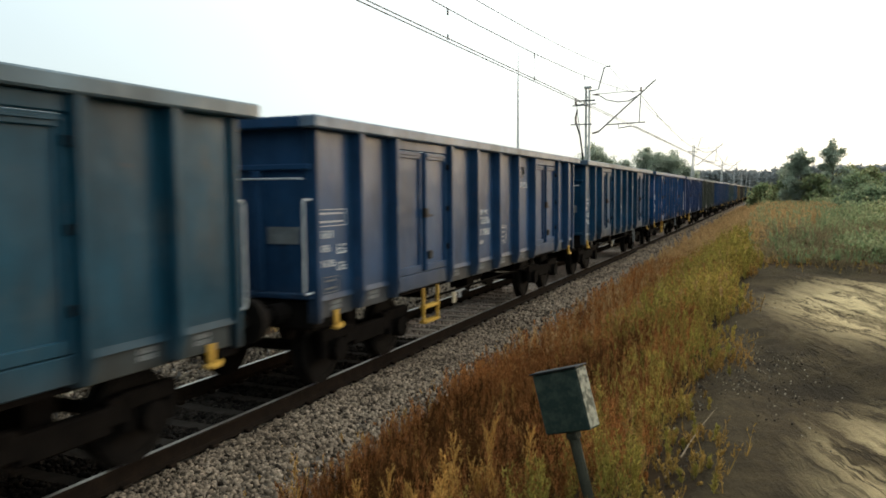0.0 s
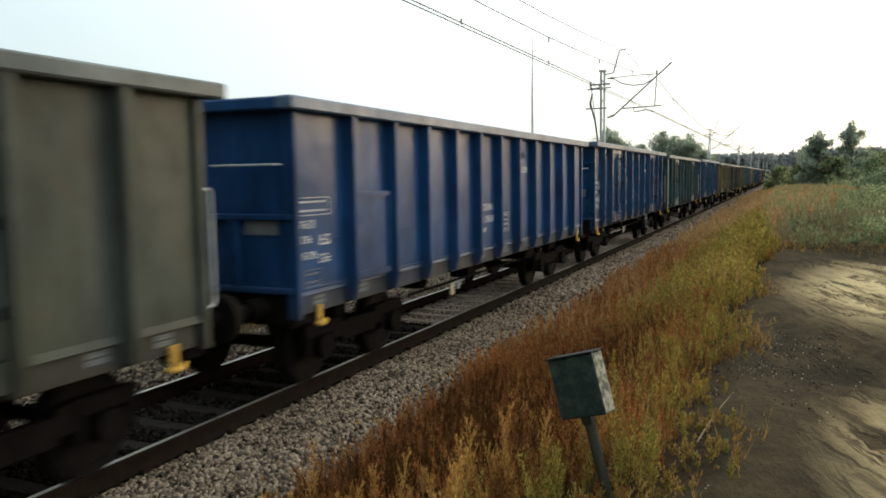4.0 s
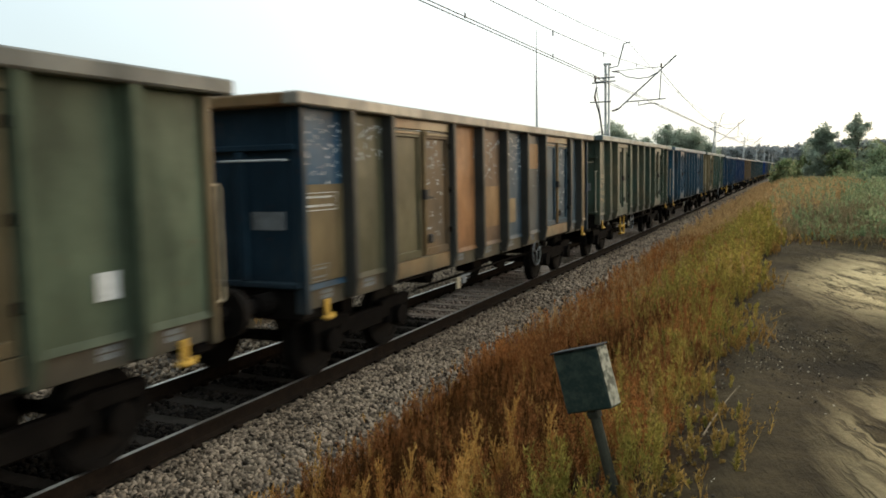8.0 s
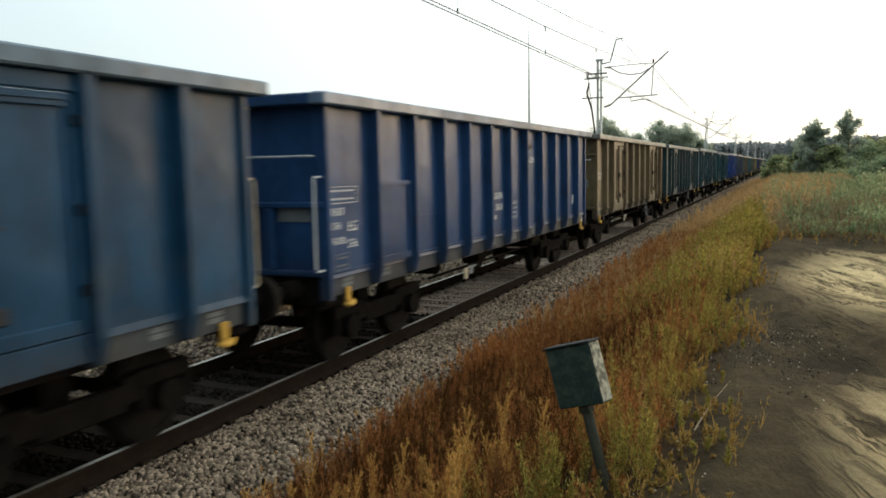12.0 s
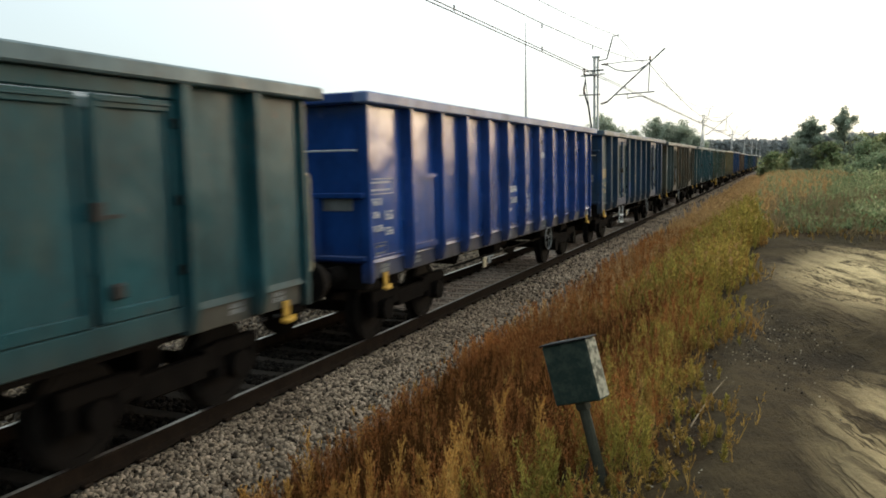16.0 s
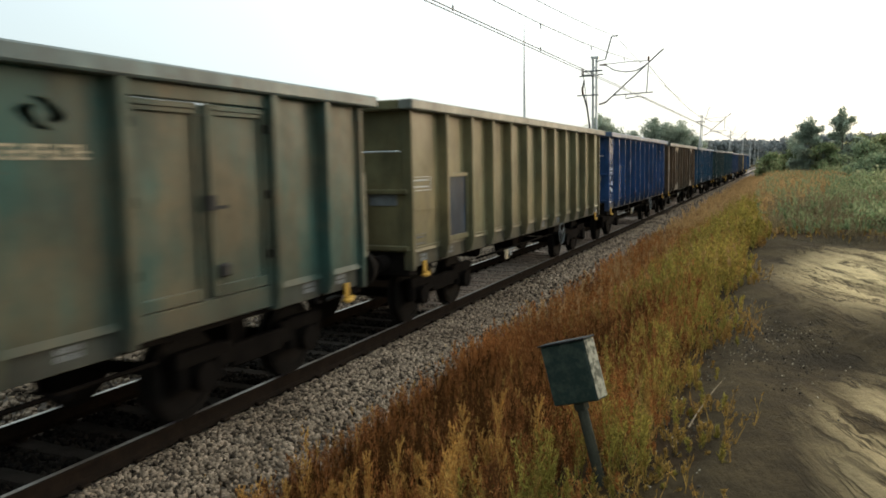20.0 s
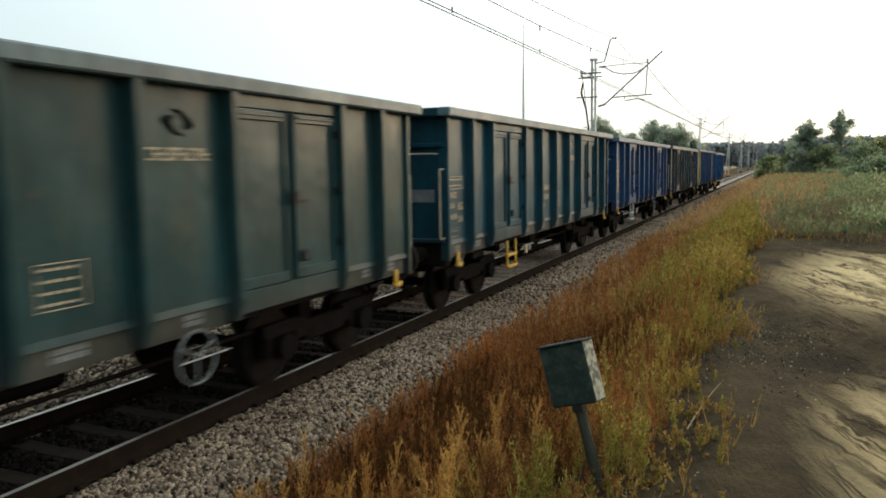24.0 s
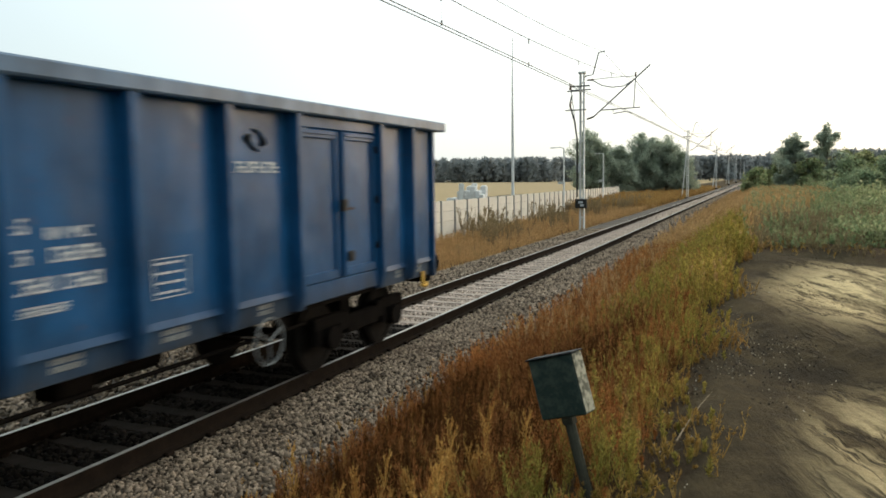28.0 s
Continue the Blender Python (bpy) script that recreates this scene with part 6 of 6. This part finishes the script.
# ---- the junction box on its leaning post ----
jb = thing("junction_box", "dark green metal box on a leaning post", "junction box")
jb.matrix_basis = pose(5.286, 4.341, 0.304, -1.4, -16.7, -14)
part("post", bar([(0, 0, -0.05), (0, 0, 0.78)], 0.033, 12), M_POST, jb)
bx = bmesh.new()
box(bx, -0.15, 0.15, -0.06, 0.06, 0.77, 1.13, 0.008)
case = part("case", bx, M_BOX, jb)
part("lid", box(bmesh.new(), -0.162, 0.162, -0.072, 0.072, 1.131, 1.141, 0.003), M_BLACK, case, "dark overhanging lid")
part("side_plate", box(bmesh.new(), 0.151, 0.156, -0.058, 0.058, 0.78, 1.125, 0.001), M_BOXSIDE, case, "peeling white side")
part("clamp", box(bmesh.new(), -0.035, 0.035, -0.035, 0.035, 0.72, 0.77, 0.008), M_POST, case)

# stones and a stalk on the lane
def strewn(x, y):
    """Most pebbles lie beside the weeds, few on the sand."""
    return np.random.default_rng(71).uniform(0, 1, len(x)) < np.exp(-((x - 5.95) / 0.50) ** 2) * np.clip((11.5 - y) / 6, 0.05, 1) * np.clip(0.55 + 0.9 * bumps(3.1 * x, 2.7 * y), 0.05, 1)


for label, n, size, a, b in (("small pale pebbles strewn beside the lane", 260, 0.011, (0.42, 0.36, 0.28), (0.22, 0.18, 0.13)), ("small dark pebbles strewn on the dirt lane", 330, 0.016, (0.07, 0.055, 0.04), (0.04, 0.03, 0.022))):
    st = stones("lane", 5.3, 7.6, 2.5, 13.0, n, size, lambda x, y: land(x, y) + 0.004, strewn)
    tagged(cloud("pebbles", *st, mottled("lane_pebble", a, b, 2, 0.9, island=0.7)), label, "pebbles", kind="stuff")
pts = [(5.655, 4.80), (5.680, 5.05), (5.71, 5.30), (5.745, 5.56), (5.785, 5.82)]
tagged(part("dry_stalk", bar([(x, y, float(land(x, y)) + 0.05) for i, (x, y) in enumerate(pts)], [0.005, 0.005, 0.004, 0.003, 0.002], 5), M_TWIG), "long pale dry stalk lying on the lane", "stalk")


def motions():
    """The train rolls towards the eye and slows a little."""
    times = [0.0, 2.0, 4.0, 6.0, 8.0, 10.0, 12.0, 14.0, 16.0, 18.0, 20.0, 22.0, 24.0, 26.0, 28.0]
    for k, w in enumerate(wagons):
        rows = []
        for t in times:
            s = 6.406 - 17.838 * t + 0.0292267 * t * t - 0.00044972 * t ** 3
            rows.append((t, pose(0, s + k * LENGTH - HALF, 0)))
        walk(w, rows)


motions()
